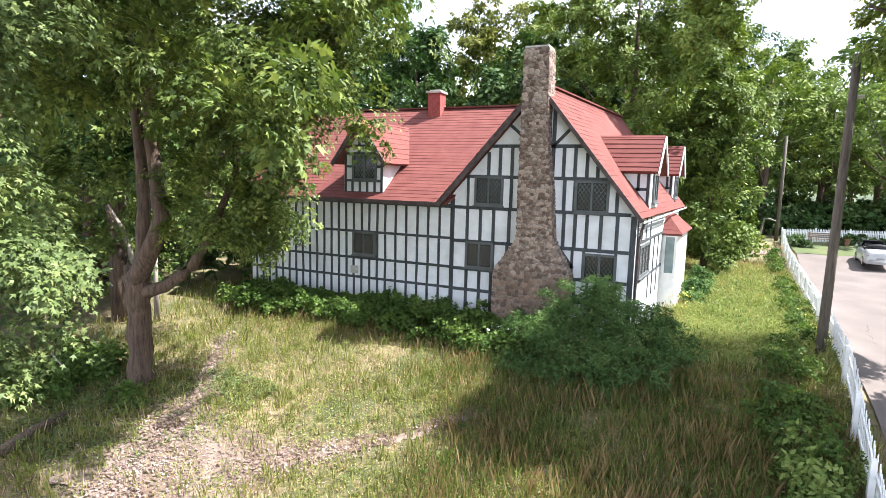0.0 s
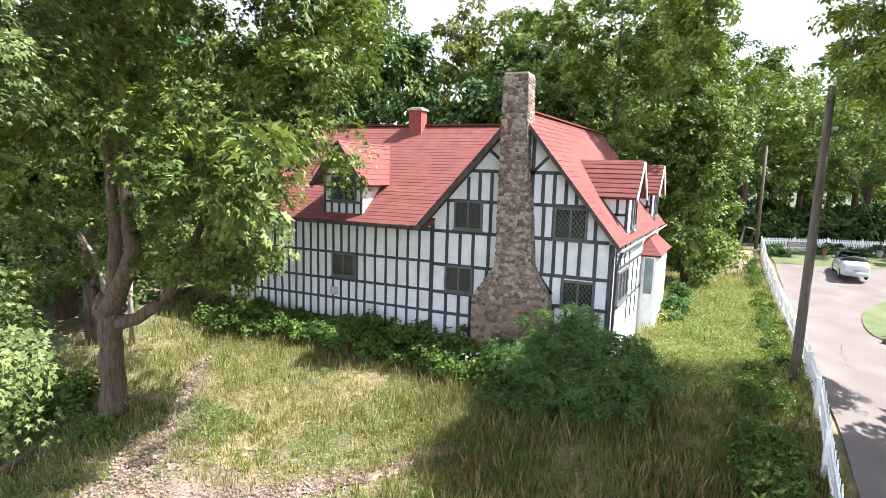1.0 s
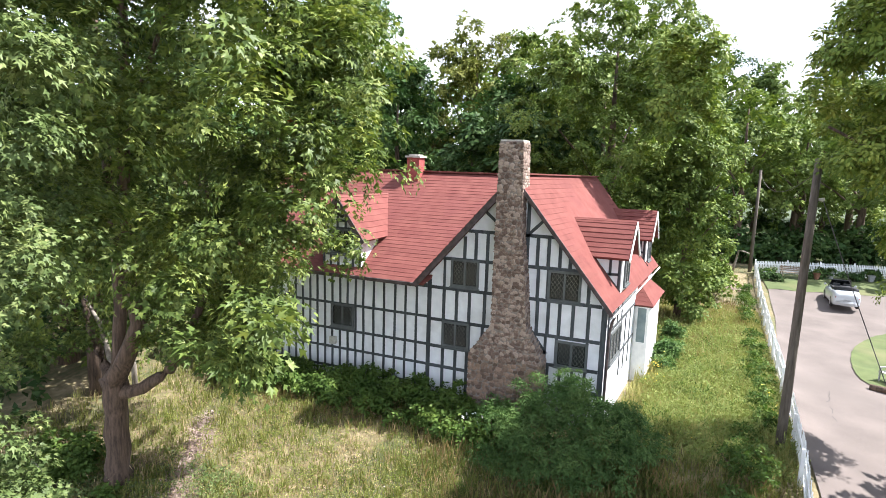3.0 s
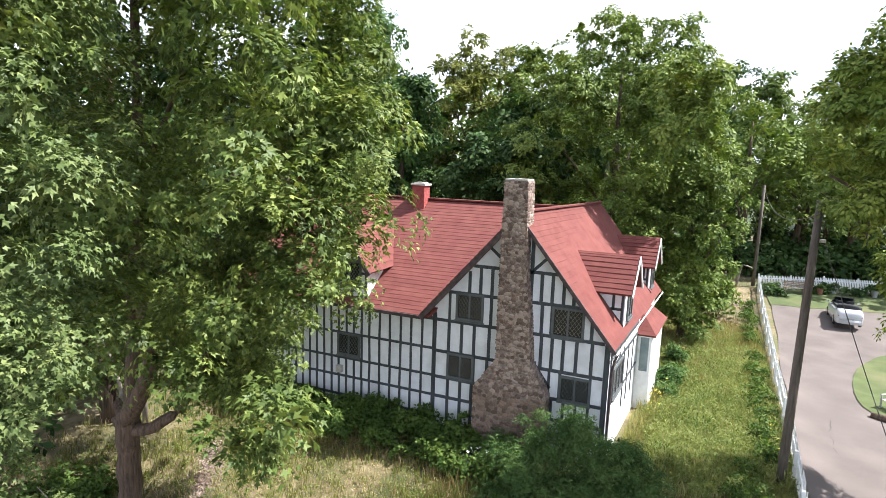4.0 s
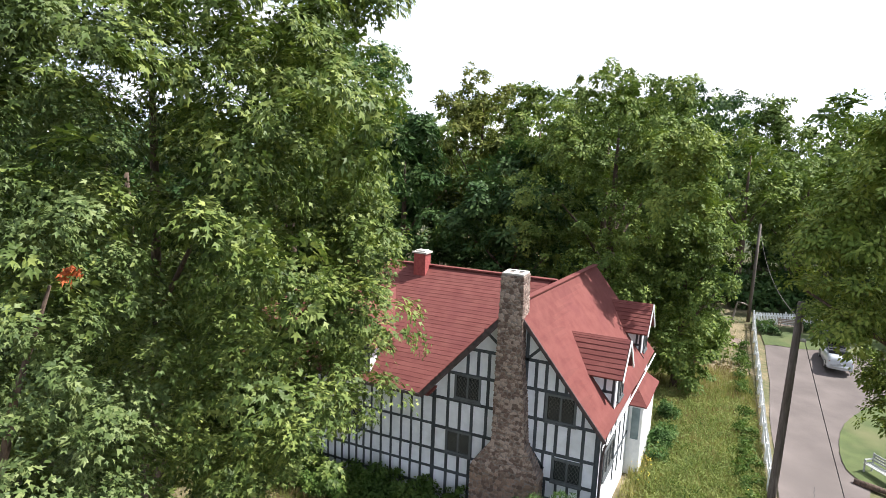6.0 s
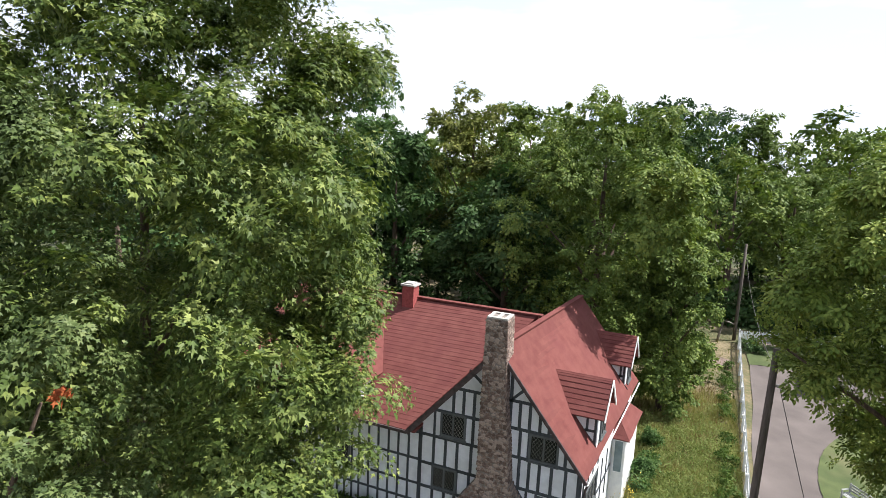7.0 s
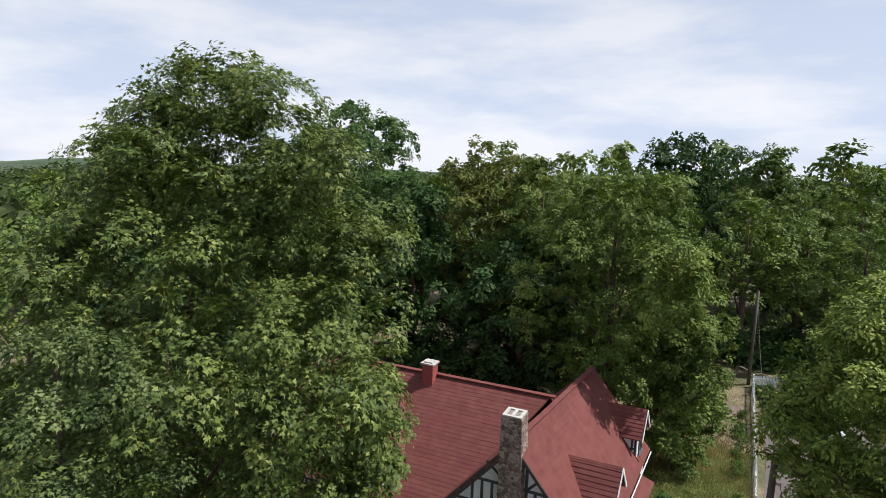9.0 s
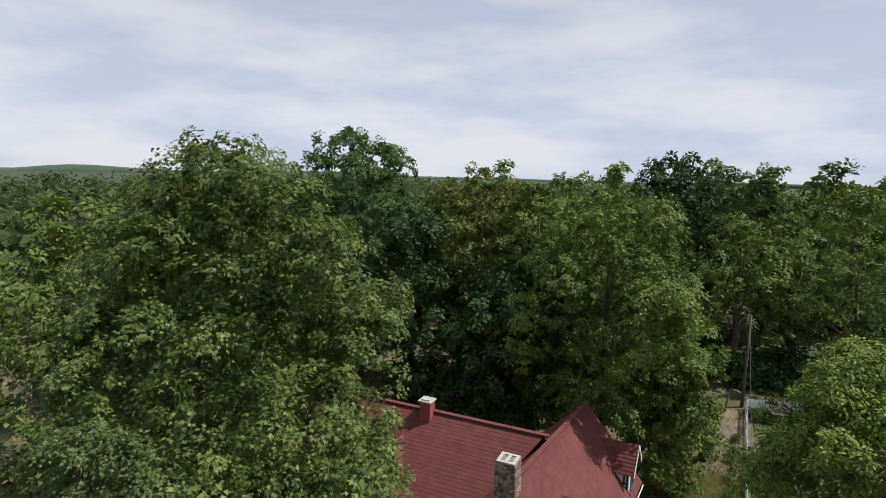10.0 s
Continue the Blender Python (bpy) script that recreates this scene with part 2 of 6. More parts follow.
M_THATCH = thatch_material()
M_LITTER = leafy("dry_leaf_litter", (0.12, 0.076, 0.062), (0.24, 0.175, 0.150), (0.42, 0.35, 0.315), 0.1, patch=1.0)
M_LAWN = surface("mown_lawn", (0.044, 0.066, 0.016), (0.084, 0.108, 0.032), 1.2, 0.9, 0.5, 28, stain=(0.12, 0.115, 0.05))


def glass_material():
    m, n, l, b = nodes_of("old_dark_glass")
    b.inputs["Base Color"].default_value = (0.012, 0.014, 0.015, 1)
    b.inputs["Roughness"].default_value = 0.12
    b.inputs["Specular IOR Level"].default_value = 0.35
    nz = n.new("ShaderNodeTexNoise")
    nz.inputs["Scale"].default_value = 5.0
    bp = n.new("ShaderNodeBump")
    bp.inputs["Strength"].default_value = 0.15
    l.new(nz.outputs["Fac"], bp.inputs["Height"])
    l.new(bp.outputs[0], b.inputs["Normal"])
    return m


M_GLASS = glass_material()
# pale teal base colour stands in for the sky mirrored in the pane
M_PALEGLASS = surface("sky_tinted_glass", (0.16, 0.21, 0.22), (0.30, 0.36, 0.37), 2.0, 0.15, 0.05)
M_LEAD = surface("leading", (0.15, 0.155, 0.15), (0.27, 0.275, 0.27), 10, 0.6, 0.1)
M_FRAME = surface("window_frame_paint", (0.06, 0.07, 0.075), (0.12, 0.13, 0.135), 6, 0.7, 0.2, 50)


# ---- mesh helpers ----
def thing(name, label, category, group="", kind="", at=(0, 0, 0)):
    ob = new(name)
    ob.location = at
    ob.empty_display_size = 0.2
    return tagged(ob, label, category, group, kind)


def finish(name, data, material, parent=None, label="", smooth=False):
    data.materials.append(material)
    if smooth:
        data.polygons.foreach_set("use_smooth", [True] * len(data.polygons))
    ob = new(name, data)
    if parent is not None:
        ob.parent = parent
        up = parent
        off = Vector((0, 0, 0))
        while up is not None:
            off += up.location
            up = up.parent
        ob.location = -off
    if label:
        tagged(ob, label)
    return ob


def part(name, bm, material, parent=None, label="", smooth=False):
    data = bpy.data.meshes.new(name)
    bm.to_mesh(data)
    bm.free()
    return finish(name, data, material, parent, label, smooth)


def box(bm, lo, hi, shift=None):
    """An axis-aligned box; shift(v) may move each corner."""
    vs = []
    for z in (lo[2], hi[2]):
        for x, y in ((lo[0], lo[1]), (hi[0], lo[1]), (hi[0], hi[1]), (lo[0], hi[1])):
            p = Vector((x, y, z))
            vs.append(bm.verts.new(shift(p) if shift else p))
    for f in ((3, 2, 1, 0), (4, 5, 6, 7), (0, 1, 5, 4), (1, 2, 6, 5), (2, 3, 7, 6), (3, 0, 4, 7)):
        bm.faces.new([vs[i] for i in f])
    return vs


def beam(bm, a, b, width, depth, out):
    """A bar from a to b, width across and depth along out."""
    a, b, out = Vector(a), Vector(b), Vector(out).normalized()
    d = (b - a).normalized()
    s = d.cross(out).normalized() * width / 2
    vs = [bm.verts.new(p + s * i + out * j) for p in (a, b) for i, j in ((-1, 0), (1, 0), (1, depth), (-1, depth))]
    for f in ((0, 1, 2, 3), (7, 6, 5, 4), (0, 4, 5, 1), (1, 5, 6, 2), (2, 6, 7, 3), (3, 7, 4, 0)):
        bm.faces.new([vs[i] for i in f])
    bmesh.ops.recalc_face_normals(bm, faces=bm.faces[-6:])


def tube(bm, pts, radii, n=8, wob=0.0, rng=None):
    rings = []
    pts = [Vector(p) for p in pts]
    for i, (p, r) in enumerate(zip(pts, radii)):
        d = (pts[min(i + 1, len(pts) - 1)] - pts[max(i - 1, 0)]).normalized()
        u = d.orthogonal().normalized() if abs(d.z) < 0.9 else Vector((1, 0, 0))
        u = (u - d * u.dot(d)).normalized()
        v = d.cross(u)
        ring = []
        for k in range(n):
            a = 2 * math.pi * k / n
            rr = r * (1 + (rng.uniform(-wob, wob) if rng else 0))
            ring.append(bm.verts.new(p + (u * math.cos(a) + v * math.sin(a)) * rr))
        rings.append(ring)
    for r0, r1 in zip(rings, rings[1:]):
        for k in range(n):
            bm.faces.new((r0[k], r0[(k + 1) % n], r1[(k + 1) % n], r1[k]))
    bm.faces.new(rings[-1])
    bm.faces.new(rings[0][::-1])


def poly(bm, pts, thick, out):
    """A flat polygon given thickness along out."""
    out = Vector(out).normalized() * thick
    a = [bm.verts.new(Vector(p)) for p in pts]
    b = [bm.verts.new(Vector(p) + out) for p in pts]
    bm.faces.new(a[::-1])
    bm.faces.new(b)
    n = len(pts)
    for i in range(n):
        bm.faces.new((a[i], a[(i + 1) % n], b[(i + 1) % n], b[i]))
    bmesh.ops.recalc_face_normals(bm, faces=bm.faces[-(n + 2):])


LEAF_SHAPES = {
    # outline in the leaf's plane (along, across, lift) and faces
    "rhomb": (np.array([(-0.5, 0, 0), (0, -0.3, 0.06), (0.55, 0, -0.04), (0, 0.3, 0.06)]), [(0, 1, 2), (0, 2, 3)]),
    "maple": (np.array([(-0.40, 0, 0), (0.12, -0.46, -0.07), (0.10, -0.13, 0.03), (0.66, 0, -0.14), (0.10, 0.13, 0.03), (0.12, 0.46, -0.07)]),
              [(0, 1, 2), (0, 2, 3), (0, 3, 4), (0, 4, 5)]),
    "drop": (np.array([(-0.45, 0, 0), (-0.02, -0.28, 0.06), (0.62, 0, -0.16), (-0.02, 0.28, 0.06)]), [(0, 1, 2), (0, 2, 3)]),
    "blade": (np.array([(-0.03, 0, 0), (0.03, 0, 0), (0.0, 0.12, 0.6), (0.0, 0.35, 1.0)]), [(0, 1, 2), (2, 1, 3)]),
    "long": (np.array([(-0.5, 0, 0), (0, -0.14, 0.05), (0.6, 0, -0.1), (0, 0.14, 0.05)]), [(0, 1, 2), (0, 2, 3)]),
}


def mesh_from(name, verts, tris):
    data = bpy.data.meshes.new(name)
    data.vertices.add(len(verts))
    data.vertices.foreach_set("co", np.asarray(verts, dtype=np.float32).ravel())
    data.loops.add(len(tris) * 3)
    data.loops.foreach_set("vertex_index", np.asarray(tris, dtype=np.int32).ravel())
    data.polygons.add(len(tris))
    data.polygons.foreach_set("loop_start", np.arange(0, len(tris) * 3, 3, dtype=np.int32))
    data.polygons.foreach_set("loop_total", np.full(len(tris), 3, dtype=np.int32))
    data.update(calc_edges=True)
    return data


def unit(v):
    return v / np.maximum(np.linalg.norm(v, axis=1, keepdims=True), 1e-9)


def leaves(name, pts, nrm, size, shape, rng, along=None):
    """One mesh of many leaves, each at a point, facing its normal, turned at random or with its tip towards along."""
    t, faces = LEAF_SHAPES[shape]
    n = len(pts)
    nrm = unit(nrm)
    ref = unit(rng.normal(size=(n, 3)))
    if along is not None:
        u = unit(along + ref * 0.35)
        u = unit(u - nrm * np.sum(nrm * u, 1, keepdims=True) * 0.6)
        nrm = unit(nrm - u * np.sum(nrm * u, 1, keepdims=True))
    else:
        u = unit(np.cross(nrm, ref))
    v = np.cross(nrm, u)
    k = len(t)
    s = np.asarray(size)[:, None, None]
    co = pts[:, None, :] + s * (t[None, :, 0:1] * u[:, None, :] + t[None, :, 1:2] * v[:, None, :] + t[None, :, 2:3] * nrm[:, None, :])
    tri = np.array(faces)[None] + (np.arange(n) * k)[:, None, None]
    return mesh_from(name, co.reshape(-1, 3), tri.reshape(-1, 3))


def blades(name, pts, height, width, rng, lean=0.35):
    n = len(pts)
    a = rng.uniform(0, 2 * np.pi, n)
    side = np.stack([np.cos(a), np.sin(a), np.zeros(n)], 1)
    b = rng.uniform(0, 2 * np.pi, n)
    off = np.stack([np.cos(b), np.sin(b), np.zeros(n)], 1) * (rng.uniform(0.05, lean, n) * height)[:, None]
    up = np.array([0, 0, 1.0])
    w = width[:, None]
    h = height[:, None]
    co = np.stack([pts - side * w, pts + side * w, pts + off * 0.4 + up * h * 0.6 + side * w * 0.6, pts + off + up * h], 1)
    tri = np.array([(0, 1, 2), (0, 2, 3)])[None] + (np.arange(n) * 4)[:, None, None]
    return mesh_from(name, co.reshape(-1, 3), tri.reshape(-1, 3))


def clump_leaves(centres, radii, count, rng, flat=0.7, up=0.45, jitter=0.26, per=40, tuft=0.28, droop=0.45):
    """Leaves gathered in tufts on the outer shells of boughs, tips radiating from each tuft's heart and drooping; some tufts lie deep inside. Gives points, normals, tip directions and size factors."""
    w = radii ** 2
    tufts = max(8, count // per)
    idx = rng.choice(len(centres), tufts, p=w / w.sum())
    d = unit(rng.normal(size=(tufts, 3)))
    d[:, 2] = np.where(rng.random(tufts) < 0.7, np.abs(d[:, 2]), d[:, 2])
    deep = rng.random(tufts) < 0.25
    rad = radii[idx] * np.where(deep, rng.uniform(0.0, 0.5, tufts), rng.uniform(0.72, 1.15, tufts))
    mid = centres[idx] + d * rad[:, None] * np.array([1, 1, flat])
    tilt = unit(d * 0.8 + np.array([0, 0, up]) + rng.normal(size=(tufts, 3)) * 0.25)
    wide = tuft * rng.uniform(0.6, 1.35, tufts)
    k = rng.integers(0, tufts, count)
    t = tilt[k]
    off = unit(rng.normal(size=(count, 3)))
    h = np.sum(off * t, 1, keepdims=True)
    off = unit(off - t * h + t * np.abs(h) * 0.75)
    reach = rng.uniform(0.15, 1.0, (count, 1)) ** 0.6
    pts = mid[k] + off * reach * wide[k][:, None]
    pts[:, 2] -= (reach[:, 0] ** 2) * wide[k] * droop * 0.6
    along = off - np.array([0, 0, droop])
    nrm = t * 0.75 + off * 0.35 + rng.normal(size=(count, 3)) * jitter
    return pts, nrm, along, np.where(deep[k], 1.25, 1.0)


def crown_clumps(profile, axis, count, size, rng, fill=0.55, uneven=0.12):
    """Clump centres inside a crown: profile lists (z, radius), axis(z) gives its middle."""
    zs = np.array([p[0] for p in profile])
    rs = np.array([p[1] for p in profile])
    w = np.interp(np.linspace(zs[0], zs[-1], 60), zs, rs) + 0.3
    z = rng.choice(np.linspace(zs[0], zs[-1], 60), count, p=w / w.sum()) + rng.normal(0, 0.2, count)
    r = np.interp(z, zs, rs)
    a = rng.uniform(0, 2 * np.pi, count)
    lump = 1 + uneven * (0.9 * np.sin(3 * a + z * 0.7 + rng.uniform(0, 6)) + np.sin(5 * a - z * 0.5))
    q = np.where(rng.random(count) < fill, rng.uniform(0.78, 1.0, count), rng.uniform(0.2, 0.8, count))
    mid = np.array([axis(v) for v in z])
    c = np.stack([mid[:, 0] + np.cos(a) * r * q * lump, mid[:, 1] + np.sin(a) * r * q * lump, z], 1)
    return c, size * rng.uniform(0.6, 1.3, count)


# ---- ground ----
def smooth(a, b, t):
    t = np.clip((t - a) / (b - a), 0, 1)
    return t * t * (3 - 2 * t)


def ground_z(x, y):
    x, y = np.asarray(x, float), np.asarray(y, float)
    k = 0.17 + 0.065 * smooth(-6, 0, x)
    fall = np.log1p(np.exp(np.clip(-(y + 1.2) * 2.0, -40, 40))) / 2.0
    fall = 9.0 * np.tanh(fall / 9.0)
    z = -0.08 - k * fall + 0.75 * smooth(23, 34, y) - 0.30 * smooth(11, 13, x) * (1 - smooth(18, 30, y))
    return z


def gz(x, y):
    return float(ground_z(x, y))


def ground_sheet():
    xs = np.concatenate([[-2500, -900, -400, -200, -110, -70], np.arange(-50, 61, 1.0), [75, 110, 200, 400, 900, 2500]])
    ys = np.concatenate([[-900, -300, -120, -60], np.arange(-34, 61, 1.0), [75, 100, 150, 250, 450, 900, 2500]])
    gx, gy = np.meshgrid(xs, ys)
    zz = ground_z(gx, gy) + 0.05 * np.sin(gx * 1.7) * np.sin(gy * 1.3)
    v = np.stack([gx, gy, zz], -1).reshape(-1, 3)
    nx, ny = len(xs), len(ys)
    i = np.arange(nx * ny).reshape(ny, nx)
    q = np.stack([i[:-1, :-1], i[:-1, 1:], i[1:, 1:], i[1:, :-1]], -1).reshape(-1, 4)
    tri = np.concatenate([q[:, [0, 1, 2]], q[:, [0, 2, 3]]])
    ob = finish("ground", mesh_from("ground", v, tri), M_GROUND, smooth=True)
    tagged(ob, "overgrown meadow ground, half green and half straw-coloured", "ground", kind="structure")


ground_sheet()


def draped(name, outline, material, label, category, lift=0.03, step=0.7):
    """A patch of ground that follows the sheet's height, inside an outline in plan."""
    o = np.array(outline, float)
    xs = np.arange(o[:, 0].min() - step, o[:, 0].max() + 2 * step, step)
    ys = np.arange(o[:, 1].min() - step, o[:, 1].max() + 2 * step, step)
    bm = bmesh.new()
    bm.faces.new([bm.verts.new((x, y, 0)) for x, y in outline])
    for x in xs:
        bmesh.ops.bisect_plane(bm, geom=bm.verts[:] + bm.edges[:] + bm.faces[:], plane_co=(x, 0, 0), plane_no=(1, 0, 0))
    for y in ys:
        bmesh.ops.bisect_plane(bm, geom=bm.verts[:] + bm.edges[:] + bm.faces[:], plane_co=(0, y, 0), plane_no=(0, 1, 0))
    for v in bm.verts:
        v.co.z = gz(v.co.x, v.co.y) + 0.05 * math.sin(v.co.x * 1.7) * math.sin(v.co.y * 1.3) + lift
    bmesh.ops.recalc_face_normals(bm, faces=bm.faces[:])
    for f in bm.faces:
        if f.normal.z < 0:
            f.normal_flip()
    ob = part(name, bm, material, smooth=True)
    return tagged(ob, label, category, kind="structure")


def ragged(outline, amount, seed):
    """The same outline with many small irregular bays."""
    rr = random.Random(seed)
    out = []
    for (x0, y0), (x1, y1) in zip(outline, outline[1:] + outline[:1]):
        n = max(2, int(math.hypot(x1 - x0, y1 - y0) / 0.22))
        for k in range(n):
            f = k / n
            out.append((x0 + (x1 - x0) * f + rr.uniform(-amount, amount) * 0.5, y0 + (y1 - y0) * f + rr.uniform(-amount, amount) * 0.5))
    return out


def rounded(pts, times=2):
    """The closed outline with its corners cut."""
    for i in range(times):
        out = []
        for (x0, y0), (x1, y1) in zip(pts, pts[1:] + pts[:1]):
            out += [(0.75 * x0 + 0.25 * x1, 0.75 * y0 + 0.25 * y1), (0.25 * x0 + 0.75 * x1, 0.25 * y0 + 0.75 * y1)]
        pts = out
    return pts


draped("driveway", [(10.9, -14), (11.0, -4), (11.3, 3), (11.9, 9), (12.3, 15), (13.0, 21), (13.4, 28.0), (21, 29.2), (30, 30.6), (30, 24.5), (23, 22),
                    (20, 19.5), (18, 17), (16.5, 14), (16, 12), (15.6, 10.0), (14.8, 7), (14.0, 3.5), (14.2, -2), (15, -14)], M_DRIVE,
       "pale worn asphalt driveway with a thin crack", "driveway", 0.05)
draped("lawn", ragged(rounded([(15.0, 9.6), (14.75, 11.3), (15.25, 14.2), (16.0, 16.4), (16.9, 18.1), (18.4, 20.3), (21, 22.2), (25, 23.6), (30, 25.2), (40, 26), (40, 8), (22, 8.5), (17, 8.8)]), 0.04, 6), M_LAWN,
       "bright mown lawn beside the driveway", "lawn", 0.09)
draped("lawn_strip", ragged([(13.35, 27.6), (21, 28.7), (30, 30.2), (30, 36), (22, 34.6), (13.2, 32.2)], 0.05, 7), M_LAWN, "mown grass strip before the white fence", "lawn", 0.07)
draped("lawn", ragged(rounded([(15.3, 7.4), (14.75, 5), (14.35, 2), (14.3, -3), (30, -3), (30, 7.6)], 1), 0.04, 9), M_LAWN, "mown lawn beside the lower driveway", "lawn", 0.09)
draped("bare_strip", ragged([(6.6, 24.4), (9, 26.3), (12.2, 26.6), (12.3, 28.2), (9, 28.0), (6.4, 25.8)], 0.25, 8), M_DIRT, "bare pale earth at the end of the meadow", "path", 0.03)
draped("far_lawn", [(13.2, 36), (22, 37), (45, 38), (45, 62), (14, 60)], M_LAWN, "grass clearing under the trees past the white fence", "lawn", 0.05, 1.5)
draped("dirt_patch", ragged([(-7.4, -4.2), (-6.3, -5.9), (-5.3, -7.3), (-4.6, -8.6), (-5.4, -9.8), (-5.0, -11.5), (-1.5, -10.8), (-0.8, -9.0), (-0.4, -8.2), (-1.5, -8.0),
                      (-3.3, -8.0), (-4.4, -7.2), (-5.5, -5.8), (-6.9, -3.9)], 0.28, 5), M_DIRT, "trodden bare dirt path with dry leaf litter", "path", 0.02, 0.6)


# brown earth with the gully's shadow put into the colour
M_GULLY = surface("shaded_brown_earth", (0.055, 0.036, 0.026), (0.19, 0.13, 0.095), 3.5, 0.95, 0.8, 25, stain=(0.30, 0.24, 0.20))
draped("gully", ragged([(-1.1, -8.2), (0.2, -7.4), (1.0, -6.6), (2.3, -5.3), (1.9, -4.95), (0.7, -6.2), (-0.4, -7.2), (-1.4, -7.8)], 0.22, 15), M_GULLY, "washed-out gully through the meadow, brown earth with painted shade", "path", 0.03, 0.6)


# ---- house ----
SHEAR = 0.09
house = thing("house", "half-timbered white cottage with red shingle roof and stone chimney", "house")
Z_BASE = -0.6


def sh(p):
    return Vector((p[0] + SHEAR * p[1], p[1], p[2]))


def slope_courses(name, p00, p10, p01, p11, courses, parent, thick=0.035, seed=0, label=""):
    """Shingle courses on a sloping quad: p00-p10 is the eave, p01-p11 the ridge. Each course is one strip with an uneven butt edge."""
    rng = random.Random(seed)
    p00, p10, p01, p11 = map(Vector, (p00, p10, p01, p11))
    nrm = (p10 - p00).cross(p01 - p00).normalized()
    if nrm.z < 0:
        nrm = -nrm
    holder = part(name, slab(p00, p10, p11, p01, nrm, 0.10), M_SHINGLE, parent, label)
    at = lambda u, v: (p00 * (1 - u) + p10 * u) * (1 - v) + (p01 * (1 - u) + p11 * u) * v
    length = (p10 - p00).length
    k = max(2, int(length / 0.45))
    for c in range(courses):
        v0, v1 = c / courses, min(1.0, (c + 1.25) / courses)
        bm = bmesh.new()
        low, lowb, top = [], [], []
        for i in range(k + 1):
            u = i / k
            j = rng.uniform(-0.06, 0.06) / courses
            t = thick * rng.uniform(0.75, 1.2)
            low.append(bm.verts.new(at(u, v0 + j) + nrm * (t + 0.004)))
            lowb.append(bm.verts.new(at(u, v0 + j) + nrm * 0.002))
            top.append(bm.verts.new(at(u, v1) + nrm * 0.006))
        for i in range(k):
            bm.faces.new((low[i], low[i + 1], top[i + 1], top[i]))
            bm.faces.new((lowb[i], lowb[i + 1], low[i + 1], low[i]))
        bm.faces.new((lowb[0], low[0], top[0]))
        bm.faces.new((low[k], lowb[k], top[k]))
        bmesh.ops.recalc_face_normals(bm, faces=bm.faces[:])
        part("shingle_course", bm, M_SHINGLE, holder)
    return holder


def slab(a, b, c, d, nrm, thick):
    bm = bmesh.new()
    poly(bm, [a - nrm * thick, b - nrm * thick, c - nrm * thick, d - nrm * thick], thick, nrm)
    return bm


def wall(name, pts, thick, out, label=""):
    bm = bmesh.new()
    poly(bm, pts, thick, out)
    return part(name, bm, M_STUCCO, house, label)


# walls
APEX = (2.15, 7.92)
wall("front_wall", [(-10, 0, Z_BASE), (5.28, 0, Z_BASE), (5.28, 0, 4.02), (APEX[0], 0, APEX[1] - 0.1), (-0.95, 0, 4.3), (-10, 0, 4.1)], 0.2, (0, 1, 0))
wall("right_wall", [sh((5.28, 0.2, Z_BASE)), sh((5.28, 9.4, Z_BASE)), sh((5.28, 9.4, 3.95)), sh((5.28, 0.2, 3.95))], 0.2, (-1, 0, 0))
wall("back_wall", [sh((5.1, 9.3, Z_BASE)), sh((-0.9, 9.3, Z_BASE)), sh((-0.9, 9.3, 4.2)), (3.28, 9.3, 7.7), sh((5.1, 9.3, 4.0))], 0.2, (0, -1, 0))
wall("rear_wall", [(-0.9, 9.4, Z_BASE), (-10, 9.4, Z_BASE), (-10, 9.4, 4.1), (-0.9, 9.4, 4.1)], 0.2, (0, -1, 0))
wall("left_wall", [(-10, 0.2, Z_BASE), (-10, 9.2, Z_BASE), (-10, 9.2, 4.1), (-10, 4.7, 7.8), (-10, 0.2, 4.1)], 0.2, (1, 0, 0))

# roofs
RIDGE_Y, RIDGE_Z = 4.7, 7.92
EAVE_F = (-0.35, 4.12)
slope_courses("front_roof", (-10.4, EAVE_F[0], EAVE_F[1]), (-0.95, EAVE_F[0], EAVE_F[1]), (-10.4, RIDGE_Y, RIDGE_Z), (2.3, RIDGE_Y, RIDGE_Z), 32, house, 0.013, 1)
slope_courses("rear_roof", (2.3, 9.75, 4.12), (-10.4, 9.75, 4.12), (2.3, RIDGE_Y, RIDGE_Z), (-10.4, RIDGE_Y, RIDGE_Z), 14, house, 0.03, 2)
R_APEX, R_EAVE, L_EAVE = (2.15, 8.0), (5.46, 3.91), (-1.25, 4.16)
R_BACK = Vector((3.32, 9.5, 7.92))
slope_courses("gable_roof_right", sh((R_EAVE[0], -0.32, R_EAVE[1])), sh((R_EAVE[0], 10.0, R_EAVE[1])), sh((R_APEX[0], -0.32, R_APEX[1])), R_BACK, 26, house, 0.014, 3)
slope_courses("gable_roof_left", sh((L_EAVE[0], 10.0, L_EAVE[1])), sh((L_EAVE[0], -0.32, L_EAVE[1])), R_BACK, sh((R_APEX[0], -0.32, R_APEX[1])), 24, house, 0.03, 4)
bm = bmesh.new()
beam(bm, (-10.4, RIDGE_Y, RIDGE_Z + 0.0), (2.5, RIDGE_Y, RIDGE_Z + 0.0), 0.26, 0.06, (0, 0, 1))
part("ridge_cap", bm, M_SHINGLE, house)
bm = bmesh.new()
beam(bm, sh((R_APEX[0], -0.33, R_APEX[1])), R_BACK, 0.24, 0.05, (0, 0, 1))
part("ridge_cap", bm, M_SHINGLE, house)
